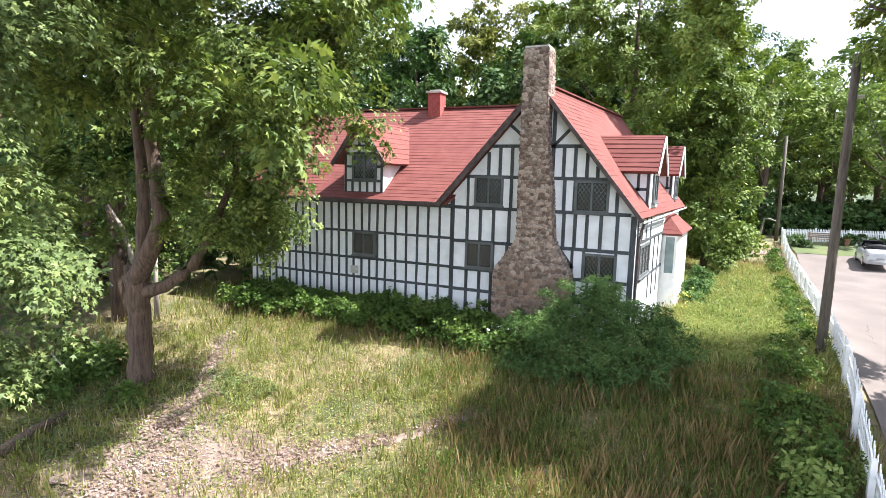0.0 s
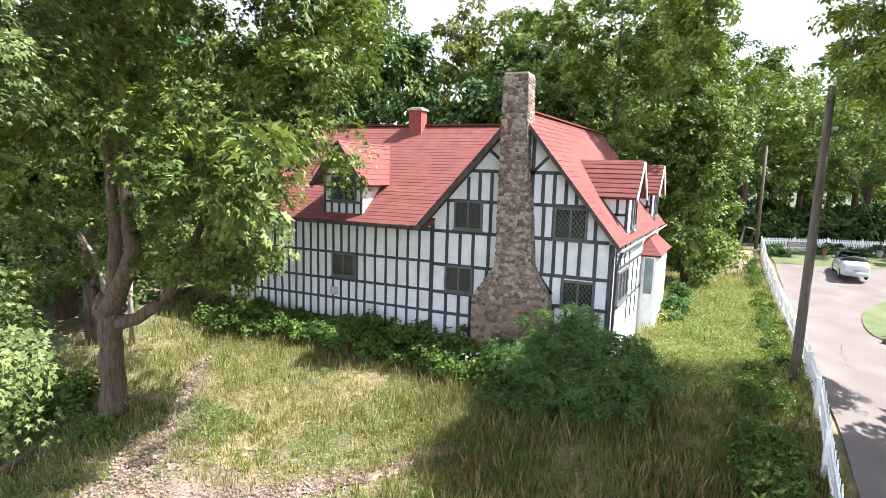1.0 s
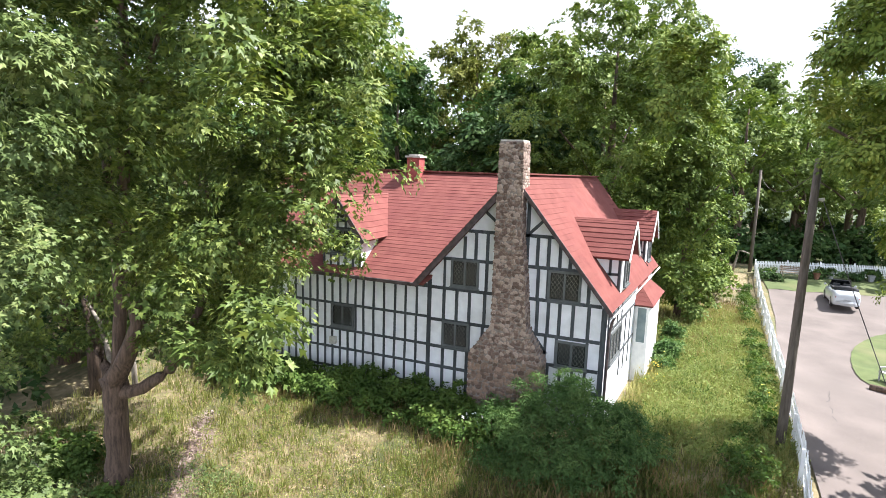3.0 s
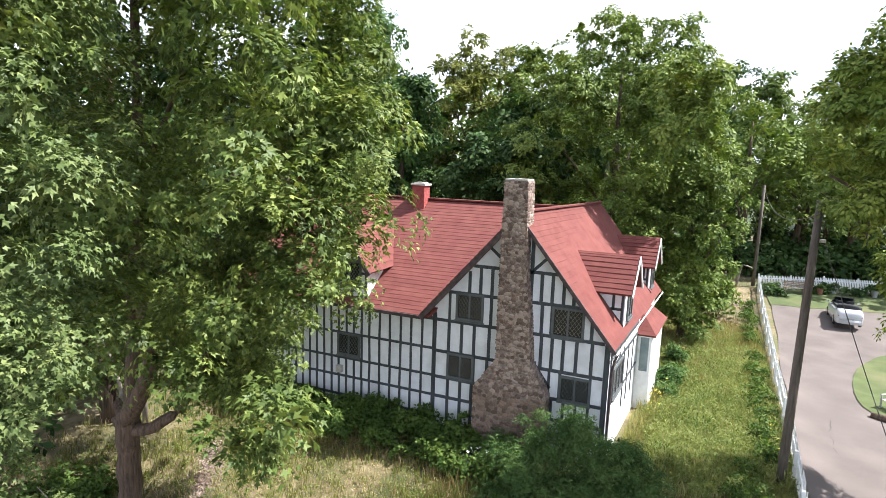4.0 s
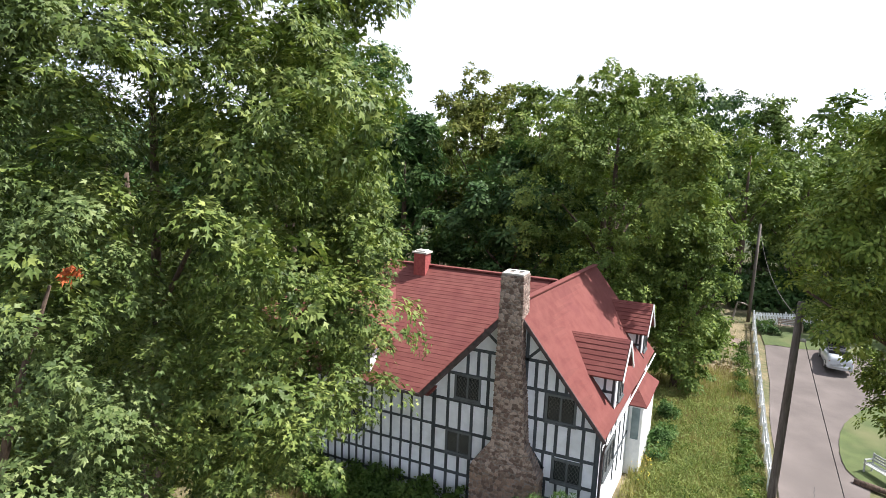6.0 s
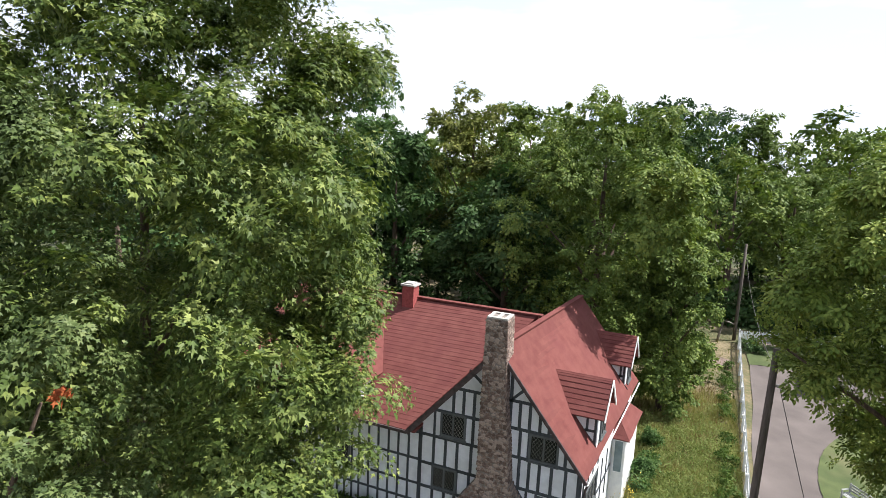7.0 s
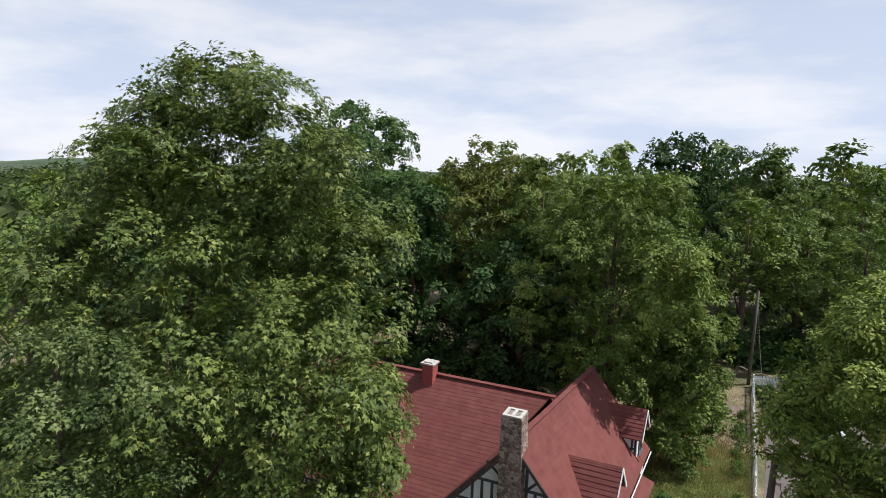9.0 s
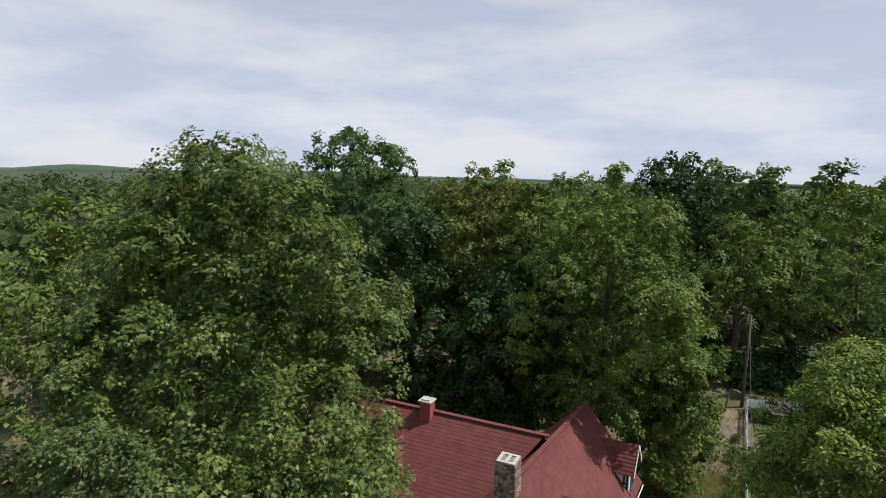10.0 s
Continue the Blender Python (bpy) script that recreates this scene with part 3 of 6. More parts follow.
# barge boards and eave boards
for a, b in (((L_EAVE[0], L_EAVE[1]), R_APEX), ((R_EAVE[0], R_EAVE[1]), R_APEX)):
    bm = bmesh.new()
    w = 0.19 if a[0] < 0 else 0.12
    beam(bm, (a[0] - 0.03 * SHEAR, -0.36, a[1] - 0.03 - w / 2), (b[0], -0.36, b[1] - 0.03 - w / 2), w, 0.05, (0, -1, 0))
    part("barge_board", bm, M_BARGE, house, "dark stained barge board")
bm = bmesh.new()
beam(bm, (-10.4, -0.37, 4.06), (-1.25, -0.37, 4.06), 0.12, 0.05, (0, -1, 0))
part("eave_board", bm, M_BARGE, house)
bm = bmesh.new()
tube(bm, [sh((5.53, -0.4, 3.80)), sh((5.54, 4, 3.83)), sh((5.55, 9.8, 3.88))], [0.028, 0.028, 0.028], 8)
part("gutter", bm, M_WHITE, house, "white metal gutter")
bm = bmesh.new()
tube(bm, [(5.51, -0.15, 3.76), (5.42, -0.12, 3.5), (5.38, -0.12, 3.2), (5.36, -0.12, 0.1)], [0.04] * 4, 8)
part("downpipe", bm, M_BARGE, house, "dark downpipe at the corner")


# timbers on the front
def timber(a, b, width=0.11, out=(0, -1, 0), depth=0.03):
    bm = bmesh.new()
    beam(bm, a, b, width, depth, out)
    part("timber", bm, M_TIMBER, house)


def front(x0, z0, x1, z1, width=0.11):
    timber((x0, 0.0, z0), (x1, 0.0, z1), width)


def rake_l(z):
    return 2.15 - (7.92 - z) / 1.118 + 0.1


def rake_r(z):
    return 2.15 + (7.92 - z) / 1.24 - 0.1


for z in (2.88, 1.87, 1.13, 0.35):
    front(-9.95, z, -0.9, z, 0.09)
front(-9.95, 4.0, -0.9, 4.0, 0.14)
for i in range(24):
    x = -1.32 - 0.44 * i if i < 6 else -3.52 - 0.345 * (i - 5)
    if x > -9.95:
        for z0, z1 in ((2.93, 3.94), (1.92, 2.83), (1.18, 1.82), (-0.3, 1.08)):
            if -5.0 < x < -3.9 and z0 == 1.92:
                continue
            front(x + random.uniform(-0.015, 0.015), z0, x + random.uniform(-0.015, 0.015), z1, 0.085)
front(-0.82, 4.25, -0.82, Z_BASE, 0.15)
front(5.19, 3.95, 5.19, Z_BASE, 0.17)
CH_L, CH_R = 1.62, 2.75
for z, l, r in ((6.05, rake_l(6.05), 2.6), (5.04, rake_l(5.04), 2.6), (3.98, -0.74, 5.1), (2.82, -0.74, 5.1), (1.85, -0.74, 5.1), (1.12, -0.74, 5.1)):
    front(l, z, 1.7, z)
    front(2.5, z, rake_r(z) if z > 4.2 else r, z)
for x in (0.86, 1.27):
    front(x, 6.0, x, 5.09)
front(0.46, 5.85, 0.46, 5.09)
for x in (1.27,):
    front(x, 4.99, x, 4.03)
front(-0.26, 5.04, -0.26, 4.03, 0.09)
for x in (-0.26, 0.22, 0.69, 1.24):
    front(x, 3.93, x, 2.87)
front(1.2, 2.77, 1.2, 1.9)
for x in (-0.25, 0.23, 0.66):
    front(x, 1.8, x, 1.17)
    front(x, 1.07, x, -0.3)
front(-0.25, 2.77, -0.25, 1.9, 0.08)
front(0.72, 2.77, 0.72, 1.9, 0.08)
# braces at the apex
front(1.62, 6.35, 1.02, 6.85, 0.1)
front(2.66, 6.1, 3.2, 6.65, 0.1)
for x in (2.97, 3.33, 3.7, 4.03):
    front(x, min(6.0, 7.92 - (x - 2.15) * 1.24 - 0.15), x, 5.09)
for x in (3.03, 3.36):
    front(x, 4.99, x, 4.03)
front(4.66, 4.66, 4.66, 4.03)
for x in (3.06, 3.42, 3.79, 4.22, 4.71):
    front(x, 3.93, x, 2.87)
for x in (3.38, 3.74, 4.72):
    front(x, 2.77, x, 1.9, 0.09)
for x in (3.5, 3.9, 4.3, 4.7):
    front(x, 1.8, x, 1.17, 0.09)
front(2.62, 7.35, 2.62, 2.3, 0.12)
front(2.85, 2.95, 3.42, 2.2, 0.1)


def lattice_window(x0, z0, x1, z1, leaves_n, place=lambda p: Vector(p), out=(0, -1, 0), lead=M_LEAD):
    """A leaded casement window: frame, mullion, glass and diamond leading, set in the wall; place maps (across, out, up) to the world."""
    w = part("window", window_frame(x0, z0, x1, z1, place), M_FRAME, house, "dark leaded casement window")
    for i in range(1, leaves_n):
        xm = x0 + 0.08 + (x1 - x0 - 0.16) * i / leaves_n
        bm = bmesh.new()
        box(bm, (xm - 0.03, 0.0, z0 + 0.08), (xm + 0.03, 0.055, z1 - 0.08), place)
        bmesh.ops.recalc_face_normals(bm, faces=bm.faces[:])
        part("mullion", bm, M_FRAME, w)
    bm = bmesh.new()
    box(bm, (x0 - 0.03, 0.0, z0 - 0.05), (x1 + 0.03, 0.10, z0 - 0.002), place)
    bmesh.ops.recalc_face_normals(bm, faces=bm.faces[:])
    part("sill", bm, M_FRAME, w)
    bm = bmesh.new()
    poly(bm, [place((x0 + 0.04, 0.012, z0 + 0.04)), place((x1 - 0.04, 0.012, z0 + 0.04)), place((x1 - 0.04, 0.012, z1 - 0.04)), place((x0 + 0.04, 0.012, z1 - 0.04))], 0.006, out)
    part("pane", bm, M_GLASS, w)
    bm = bmesh.new()
    fw = (x1 - x0 - 0.16) / leaves_n
    for i in range(leaves_n):
        a0, a1 = x0 + 0.08 + fw * i + 0.03, x0 + 0.08 + fw * (i + 1) - 0.03
        b0, b1 = z0 + 0.1, z1 - 0.1
        stepx = 0.13
        for s in (1, -1):
            c = -3.0
            while c < 3.0:
                # line z = b0 + 1.35 * s * (x - a0 - c)
                seg = []
                for x in (a0, a1):
                    z = b0 + 1.35 * s * (x - a0 - c)
                    if b0 <= z <= b1:
                        seg.append((x, z))
                for z in (b0, b1):
                    x = a0 + c + (z - b0) / (1.35 * s)
                    if a0 < x < a1:
                        seg.append((x, z))
                if len(seg) >= 2 and (abs(seg[0][0] - seg[1][0]) > 0.03):
                    beam(bm, place((seg[0][0], 0.022, seg[0][1])), place((seg[1][0], 0.022, seg[1][1])), 0.008, 0.006, out)
                c += stepx
    part("lattice", bm, lead, w, "pale diamond leading")
    return w


def window_frame(x0, z0, x1, z1, place):
    """The frame as one mitred ring."""
    bm = bmesh.new()
    fr = 0.08
    outer = [(x0, z0), (x1, z0), (x1, z1), (x0, z1)]
    inner = [(x0 + fr, z0 + fr), (x1 - fr, z0 + fr), (x1 - fr, z1 - fr), (x0 + fr, z1 - fr)]
    rings = [[bm.verts.new(place((x, d, z))) for x, z in ring] for ring, d in ((outer, 0.0), (outer, 0.06), (inner, 0.06), (inner, 0.0))]
    for r0, r1 in zip(rings, rings[1:] + rings[:1]):
        for k in range(4):
            bm.faces.new((r0[k], r0[(k + 1) % 4], r1[(k + 1) % 4], r1[k]))
    bmesh.ops.recalc_face_normals(bm, faces=bm.faces[:])
    return bm


fp = lambda p: Vector((p[0], -p[1] - 0.004, p[2]))
lattice_window(-0.02, 4.08, 1.0, 5.06, 2, fp)
lattice_window(3.36, 3.99, 4.42, 5.0, 2, fp)
lattice_window(-0.3, 1.9, 0.72, 2.82, 2, fp)
lattice_window(3.72, 1.84, 4.76, 2.72, 2, fp)
lattice_window(-4.95, 1.98, -3.93, 2.88, 2, fp)
lattice_window(-9.0, 1.98, -8.0, 2.88, 2, fp)
bm = bmesh.new()
box(bm, (-4.95, -0.16, 1.28), (-4.7, 0.0, 1.55))
part("utility_box", bm, M_CAP, house, "small grey meter box")

# dormer on the front slope
DX, DZ, DE = -4.47, 7.0, 5.75


def main_y(z):
    return EAVE_F[0] + (z - EAVE_F[1]) / (RIDGE_Z - EAVE_F[1]) * (RIDGE_Y - EAVE_F[0])


dorm = part("dormer", (lambda b: (poly(b, [(-5.32, -0.03, 4.05), (-3.62, -0.03, 4.05), (-3.62, -0.03, 5.72), (DX, -0.03, 6.8), (-5.32, -0.03, 5.72)], 0.15, (0, 1, 0)), b)[1])(bmesh.new()), M_STUCCO, house, "small gabled dormer with lattice window")
for x, o in ((-3.62, -0.12), (-5.32, 0.12)):
    bm = bmesh.new()
    poly(bm, [(x, 0.12, 4.2), (x, main_y(5.72) + 0.2, 5.72), (x, 0.12, 5.72)], abs(o), (o, 0, 0))
    part("cheek_wall", bm, M_STUCCO, dorm)
slope_courses("dormer_roof_right", (-3.32, -0.38, 5.42), (-3.32, main_y(5.42) + 0.1, 5.42), (DX, -0.38, DZ), (DX, main_y(DZ) + 0.1, DZ), 8, dorm, 0.02, 6)
slope_courses("dormer_roof_left", (-5.62, main_y(5.42) + 0.1, 5.42), (-5.62, -0.38, 5.42), (DX, main_y(DZ) + 0.1, DZ), (DX, -0.38, DZ), 8, dorm, 0.02, 7)
for a in (-3.32, -5.62):
    bm = bmesh.new()
    beam(bm, (a, -0.41, 5.34), (DX, -0.41, DZ - 0.1), 0.16, 0.04, (0, -1, 0))
    part("barge_board", bm, M_BARGE, dorm)


def dt(a, b, w=0.09):
    bm = bmesh.new()
    beam(bm, (a[0], -0.03, a[1]), (b[0], -0.03, b[1]), w, 0.03, (0, -1, 0))
    part("timber", bm, M_TIMBER, dorm)


for a, b in (((-5.25, 4.0), (-5.25, 5.8)), ((-3.68, 4.0), (-3.68, 5.8)), ((-5.2, 4.78), (-3.7, 4.78)), ((-5.2, 5.78), (-3.7, 5.78)), ((-5.05, 6.06), (-3.9, 6.06)),
             ((-4.95, 4.05), (-4.95, 4.74)), ((-4.62, 4.05), (-4.62, 4.74)), ((-4.3, 4.05), (-4.3, 4.74)), ((-3.98, 4.05), (-3.98, 4.74)), ((-4.65, 5.8), (-4.65, 6.4)), ((-4.3, 5.8), (-4.3, 6.4)),
             ((-5.2, 5.3), (-4.95, 5.3)), ((-3.9, 5.3), (-3.7, 5.3)), ((-4.75, 6.45), (-4.47, 6.2)), ((-4.2, 6.45), (-4.47, 6.2))):
    dt(a, b)
lattice_window(-4.95, 4.8, -3.88, 5.76, 2, lambda p: Vector((p[0], -0.03 - p[1] - 0.004, p[2])))


# dormers on the right slope
def right_x(z):
    return R_APEX[0] + (R_APEX[1] - z) / (R_APEX[1] - R_EAVE[1]) * (R_EAVE[0] - R_APEX[0])


def right_dormer(yc, face, ridge_z, eave_z, half, seed):
    d = part("dormer", (lambda b: (poly(b, [sh((face, yc - half + 0.2, 3.9)), sh((face, yc + half - 0.2, 3.9)), sh((face, yc + half - 0.2, eave_z + 0.2)), sh((face, yc, ridge_z - 0.18)), sh((face, yc - half + 0.2, eave_z + 0.2))], 0.12, (-1, 0, 0)), b)[1])(bmesh.new()),
             M_STUCCO, house, "gabled dormer with timbered cheeks on the right slope")
    for y, o in ((yc - half + 0.2, 0.1), (yc + half - 0.2, -0.1)):
        bm = bmesh.new()
        poly(bm, [sh((face - 0.12, y, 4.05)), sh((right_x(4.05) - 0.35, y, 4.05)), sh((right_x(eave_z + 0.2) - 0.1, y, eave_z + 0.2)), sh((face - 0.12, y, eave_z + 0.2))], abs(o), (0, o, 0))
        part("cheek_wall", bm, M_STUCCO, d)
    over = face + 0.22
    xb, xr = right_x(eave_z) - 0.1, right_x(ridge_z) - 0.1
    slope_courses("dormer_roof_front", sh((xb, yc - half, eave_z)), sh((over, yc - half, eave_z)), sh((xr, yc, ridge_z)), sh((over, yc, ridge_z)), 8, d, 0.025, seed)
    slope_courses("dormer_roof_back", sh((over, yc + half, eave_z)), sh((xb, yc + half, eave_z)), sh((over, yc, ridge_z)), sh((xr, yc, ridge_z)), 8, d, 0.025, seed + 1)
    for s in (-1, 1):
        bm = bmesh.new()
        beam(bm, sh((over + 0.02, yc + s * half, eave_z - 0.08)), sh((over + 0.02, yc, ridge_z - 0.08)), 0.14, 0.04, (1, 0, 0))
        part("barge_board", bm, M_WHITE, d, "white barge board")
    y = yc - half + 0.2
    for a, b in (((face - 0.08, 4.1), (face - 0.08, eave_z + 0.1)), ((right_x(5.2) + 0.5, 4.7), (right_x(5.2) + 0.5, eave_z + 0.1)), ((right_x(4.75) + 0.05, 4.75), (face - 0.1, 4.75)), ((right_x(5.25), eave_z - 0.02), (face - 0.1, eave_z - 0.02))):
        bm = bmesh.new()
        beam(bm, sh((a[0], y, a[1])), sh((b[0], y, b[1])), 0.09, 0.03, (0, -1, 0))
        part("timber", bm, M_TIMBER, d)
    bm = bmesh.new()
    beam(bm, sh((right_x(5.4) - 0.05, y, 5.4)), sh((right_x(4.15) + 0.0, y, 4.15)), 0.12, 0.035, (0, -1, 0))
    part("timber", bm, M_BARGE, d)
    pl = lambda p: sh((face + p[1] + 0.004, yc + p[0], p[2]))
    lattice_window(-0.42, 4.3, 0.42, 5.3, 2, pl, (1, 0, 0))
    return d


right_dormer(2.5, 5.3, 6.55, 5.32, 0.98, 11)
right_dormer(8.7, 5.15, 6.55, 5.32, 0.98, 15)

# bay on the right side, with its own roof
bay = part("bay", (lambda b: (box(b, (5.28, 5.2, Z_BASE), (5.84, 8.2, 3.1), sh), b)[1])(bmesh.new()), M_WHITE, house, "white boxed bay with tall narrow window")
slope_courses("bay_roof", sh((5.2, 5.02, 3.05)), sh((6.0, 5.02, 3.05)), sh((5.2, 5.75, 3.75)), sh((5.35, 5.75, 3.75)), 5, bay, 0.012, 21)
slope_courses("bay_roof", sh((6.0, 5.02, 3.05)), sh((6.0, 8.35, 3.05)), sh((5.35, 5.75, 3.75)), sh((5.35, 7.6, 3.75)), 5, bay, 0.012, 22)
bm = bmesh.new()
poly(bm, [sh((5.40, 5.185, 1.50)), sh((5.76, 5.185, 1.50)), sh((5.76, 5.185, 2.94)), sh((5.40, 5.185, 2.94))], 0.012, (0, -1, 0))
part("pane", bm, M_PALEGLASS, bay, "glass with the sky's reflection put into its pale colour")
for x0, z0, x1, z1 in ((5.33, 1.42, 5.42, 3.02), (5.74, 1.42, 5.83, 3.02), (5.42, 2.92, 5.74, 3.02), (5.42, 1.42, 5.74, 1.52)):
    bm = bmesh.new()
    box(bm, (x0, 5.14, z0), (x1, 5.2, z1), sh)
    part("window_frame", bm, M_WHITE, bay)
lattice_window(0.55, 1.95, 2.2, 3.0, 3, lambda p: sh((5.285 + p[1], p[0], p[2])), (1, 0, 0))
for y0, z0, y1, z1 in ((0.3, 3.1, 5.1, 3.1), (0.3, 1.85, 5.1, 1.85), (0.2, 3.9, 0.2, -0.4), (2.5, 3.05, 2.5, 1.0), (3.3, 3.05, 3.3, 1.0), (4.2, 3.05, 4.2, 1.0), (0.2, 3.55, 5.1, 3.55), (0.9, 3.85, 0.9, 3.15), (1.6, 3.85, 1.6, 3.15), (2.4, 3.85, 2.4, 3.15)):
    timber(sh((5.28, y0, z0)), sh((5.28, y1, z1)), 0.09, (1, 0, 0))

# ---- chimneys ----
def stone_chimney():
    c = thing("stone_chimney", "tall tapering fieldstone chimney against the gable", "chimney", at=(2.2, -0.4, Z_BASE))
    lv = [(Z_BASE, 0.95, 3.42, -0.62), (2.02, 0.95, 3.44, -0.62), (2.6, 1.36, 3.12, -0.58), (3.08, 1.68, 2.84, -0.56), (4.6, 1.66, 2.72, -0.54), (6.0, 1.66, 2.54, -0.52), (9.02, 1.68, 2.44, -0.48)]
    bm = bmesh.new()
    rings = []
    for z, a, b, f in lv:
        back = 0.0 if z < 7.0 else 0.32
        rings.append([bm.verts.new((a, f, z)), bm.verts.new((b, f, z)), bm.verts.new((b, back if z < 5.5 else 0.32, z)), bm.verts.new((a, back if z < 5.5 else 0.32, z))])
    for r0, r1 in zip(rings, rings[1:]):
        for k in range(4):
            bm.faces.new((r0[k], r0[(k + 1) % 4], r1[(k + 1) % 4], r1[k]))
    bm.faces.new(rings[-1])
    part("core", bm, M_MORTAR, c, "mortared core")
    rng = random.Random(5)
    rocks = []
    for i in range(10):
        b = bmesh.new()
        bmesh.ops.create_icosphere(b, subdivisions=1, radius=0.5)
        for v in b.verts:
            k = 1 + rng.uniform(-0.16, 0.16)
            e = max(abs(v.co.x), abs(v.co.z))
            v.co *= k
            v.co.x *= 1.12
            v.co.z *= 1.12
        d = bpy.data.meshes.new("stone")
        b.to_mesh(d)
        b.free()
        d.materials.append(M_STONE)
        rocks.append(d)
    zs = [l[0] for l in lv]

    def span(z):
        a = np.interp(z, zs, [l[1] for l in lv])
        b = np.interp(z, zs, [l[2] for l in lv])
        f = np.interp(z, zs, [l[3] for l in lv])
        return a, b, f

    rest_v, rest_f = [], []
    laid = [0]

    def lay(p, w, h, turn):
        data = rng.choice(rocks)
        m = Matrix.LocRotScale(Vector(p) - c.location, Euler((rng.uniform(-0.1, 0.1), rng.uniform(-0.4, 0.4), turn)), (w * 1.02, 0.05, h * 1.04))
        laid[0] += 1
        if laid[0] <= 300:
            o = new("stone", data)
            o.parent = c
            o.matrix_basis = m
        else:
            base = len(rest_v)
            rest_v.extend(m @ v.co for v in data.vertices)
            rest_f.extend([base + k for k in f.vertices] for f in data.polygons)

    z = 0.1
    while z < 8.98:
        h = rng.uniform(0.075, 0.15)
        a, b, f = span(z + h / 2)
        x = a - 0.02
        while x < b - 0.03:
            w = min(rng.uniform(0.09, 0.23), b - x + 0.02)
            lay((x + w / 2, f, z + h / 2 + rng.uniform(-0.045, 0.045)), w * rng.uniform(0.9, 1.1), h * rng.uniform(0.8, 1.5), 0)
            x += w
        y = f
        end = 0.0 if z < 5.5 else 0.3
        while y < end:
            w = min(rng.uniform(0.14, 0.3), end - y + 0.05)
            lay((b, y + w / 2, z + h / 2), w, h, math.pi / 2)
            if z > 6.5:
                lay((a, y + w / 2, z + h / 2), w, h, math.pi / 2)
            y += w
        z += h * 0.97
    data = bpy.data.meshes.new("stonework")
    data.from_pydata([tuple(v) for v in rest_v], [], rest_f)
    data.materials.append(M_STONEWORK)
    o = new("stonework", data)
    o.parent = c
    tagged(o, "mottled brown upper stonework", kind="stuff")
    bm = bmesh.new()
    for x0, x1, y0, y1 in ((1.69, 2.43, -0.47, -0.34), (1.69, 2.43, 0.18, 0.31), (1.69, 1.82, -0.34, 0.18), (2.30, 2.43, -0.34, 0.18), (2.0, 2.12, -0.34, 0.18)):
        box(bm, (x0, y0, 9.0), (x1, y1, 9.07))
    part("cap", bm, M_CAP, c, "pale mortar cap with two flues")


stone_chimney()


def brick_chimney():
    c = thing("brick_chimney", "short red-painted brick chimney on the ridge", "chimney", at=(-3.65, 4.5, 7.2))
    bm = bmesh.new()
    box(bm, (-3.93, 4.15, 7.1), (-3.37, 4.7, 8.52))
    part("stack", bm, M_REDBRICK, c)
    bm = bmesh.new()
    box(bm, (-4.0, 4.08, 8.52), (-3.3, 4.77, 8.6))
    box(bm, (-3.88, 4.2, 8.6), (-3.42, 4.65, 8.66))
    part("cap", bm, M_CAP, c, "pale concrete cap")
    bm = bmesh.new()
    for i in range(17):
        box(bm, (-3.936, 4.144, 7.15 + i * 0.08), (-3.364, 4.706, 7.215 + i * 0.08))
    part("brick_courses", bm, M_REDBRICK, c)


brick_chimney()


# ---- trees ----
def tree(name, label, base, limbs, profile, axis, clumps, clump_size, count, leaf, shape, material, seed, bark=M_BARK, extra=(), up=0.45, fill=0.55, group="", flat=0.7, depth=((0, 1.0),), droop=0.45, per=40, tuft=0.0, uneven=0.12):
    """A tree: tapered trunk and limbs, and a crown of many leaves gathered in clumps. limbs: lists of (point, radius); extra: more clumps (x, y, z, r)."""
    rng = np.random.default_rng(seed)
    pr = random.Random(seed)
    t = thing(name, label, "tree", group, at=base)
    for i, limb in enumerate(limbs):
        bm = bmesh.new()
        pts = [Vector(p) for p, r in limb]
        rad = [r for p, r in limb]
        fine_p, fine_r = [], []
        for (a, ra), (b, rb) in zip(zip(pts, rad), zip(pts[1:], rad[1:])):
            for k in range(3):
                f = k / 3
                fine_p.append(a.lerp(b, f) + Vector((pr.uniform(-1, 1), pr.uniform(-1, 1), 0)) * ra * 0.12)
                fine_r.append(ra + (rb - ra) * f)
        fine_p.append(pts[-1])
        fine_r.append(rad[-1])
        tube(bm, fine_p, fine_r, 12 if i == 0 else 8, 0.10, pr)
        part("trunk" if i == 0 else "limb", bm, bark, t, smooth=True)
    c, r = crown_clumps(profile, axis, clumps, clump_size, rng, fill, uneven)
    for q in c:
        mid = axis(q[2])[1]
        q[1] = mid + (q[1] - mid) * table(q[2], depth, 1)
    if len(extra):
        e = np.array(extra, float)
        c, r = np.concatenate([c, e[:, :3]]), np.concatenate([r, e[:, 3]])
    pts, nrm, along, big = clump_leaves(c, r, count, rng, up=up, flat=flat, tuft=tuft or max(0.3, leaf * 2.0), droop=droop, per=per)
    data = leaves("crown", pts, nrm, leaf * big * rng.uniform(0.65, 1.25, count), shape, rng, along)
    finish("crown", data, material, t)
    return t


def table(z, rows, k):
    return float(np.interp(z, [r[0] for r in rows], [r[k] for r in rows]))


sk = random.Random(17)
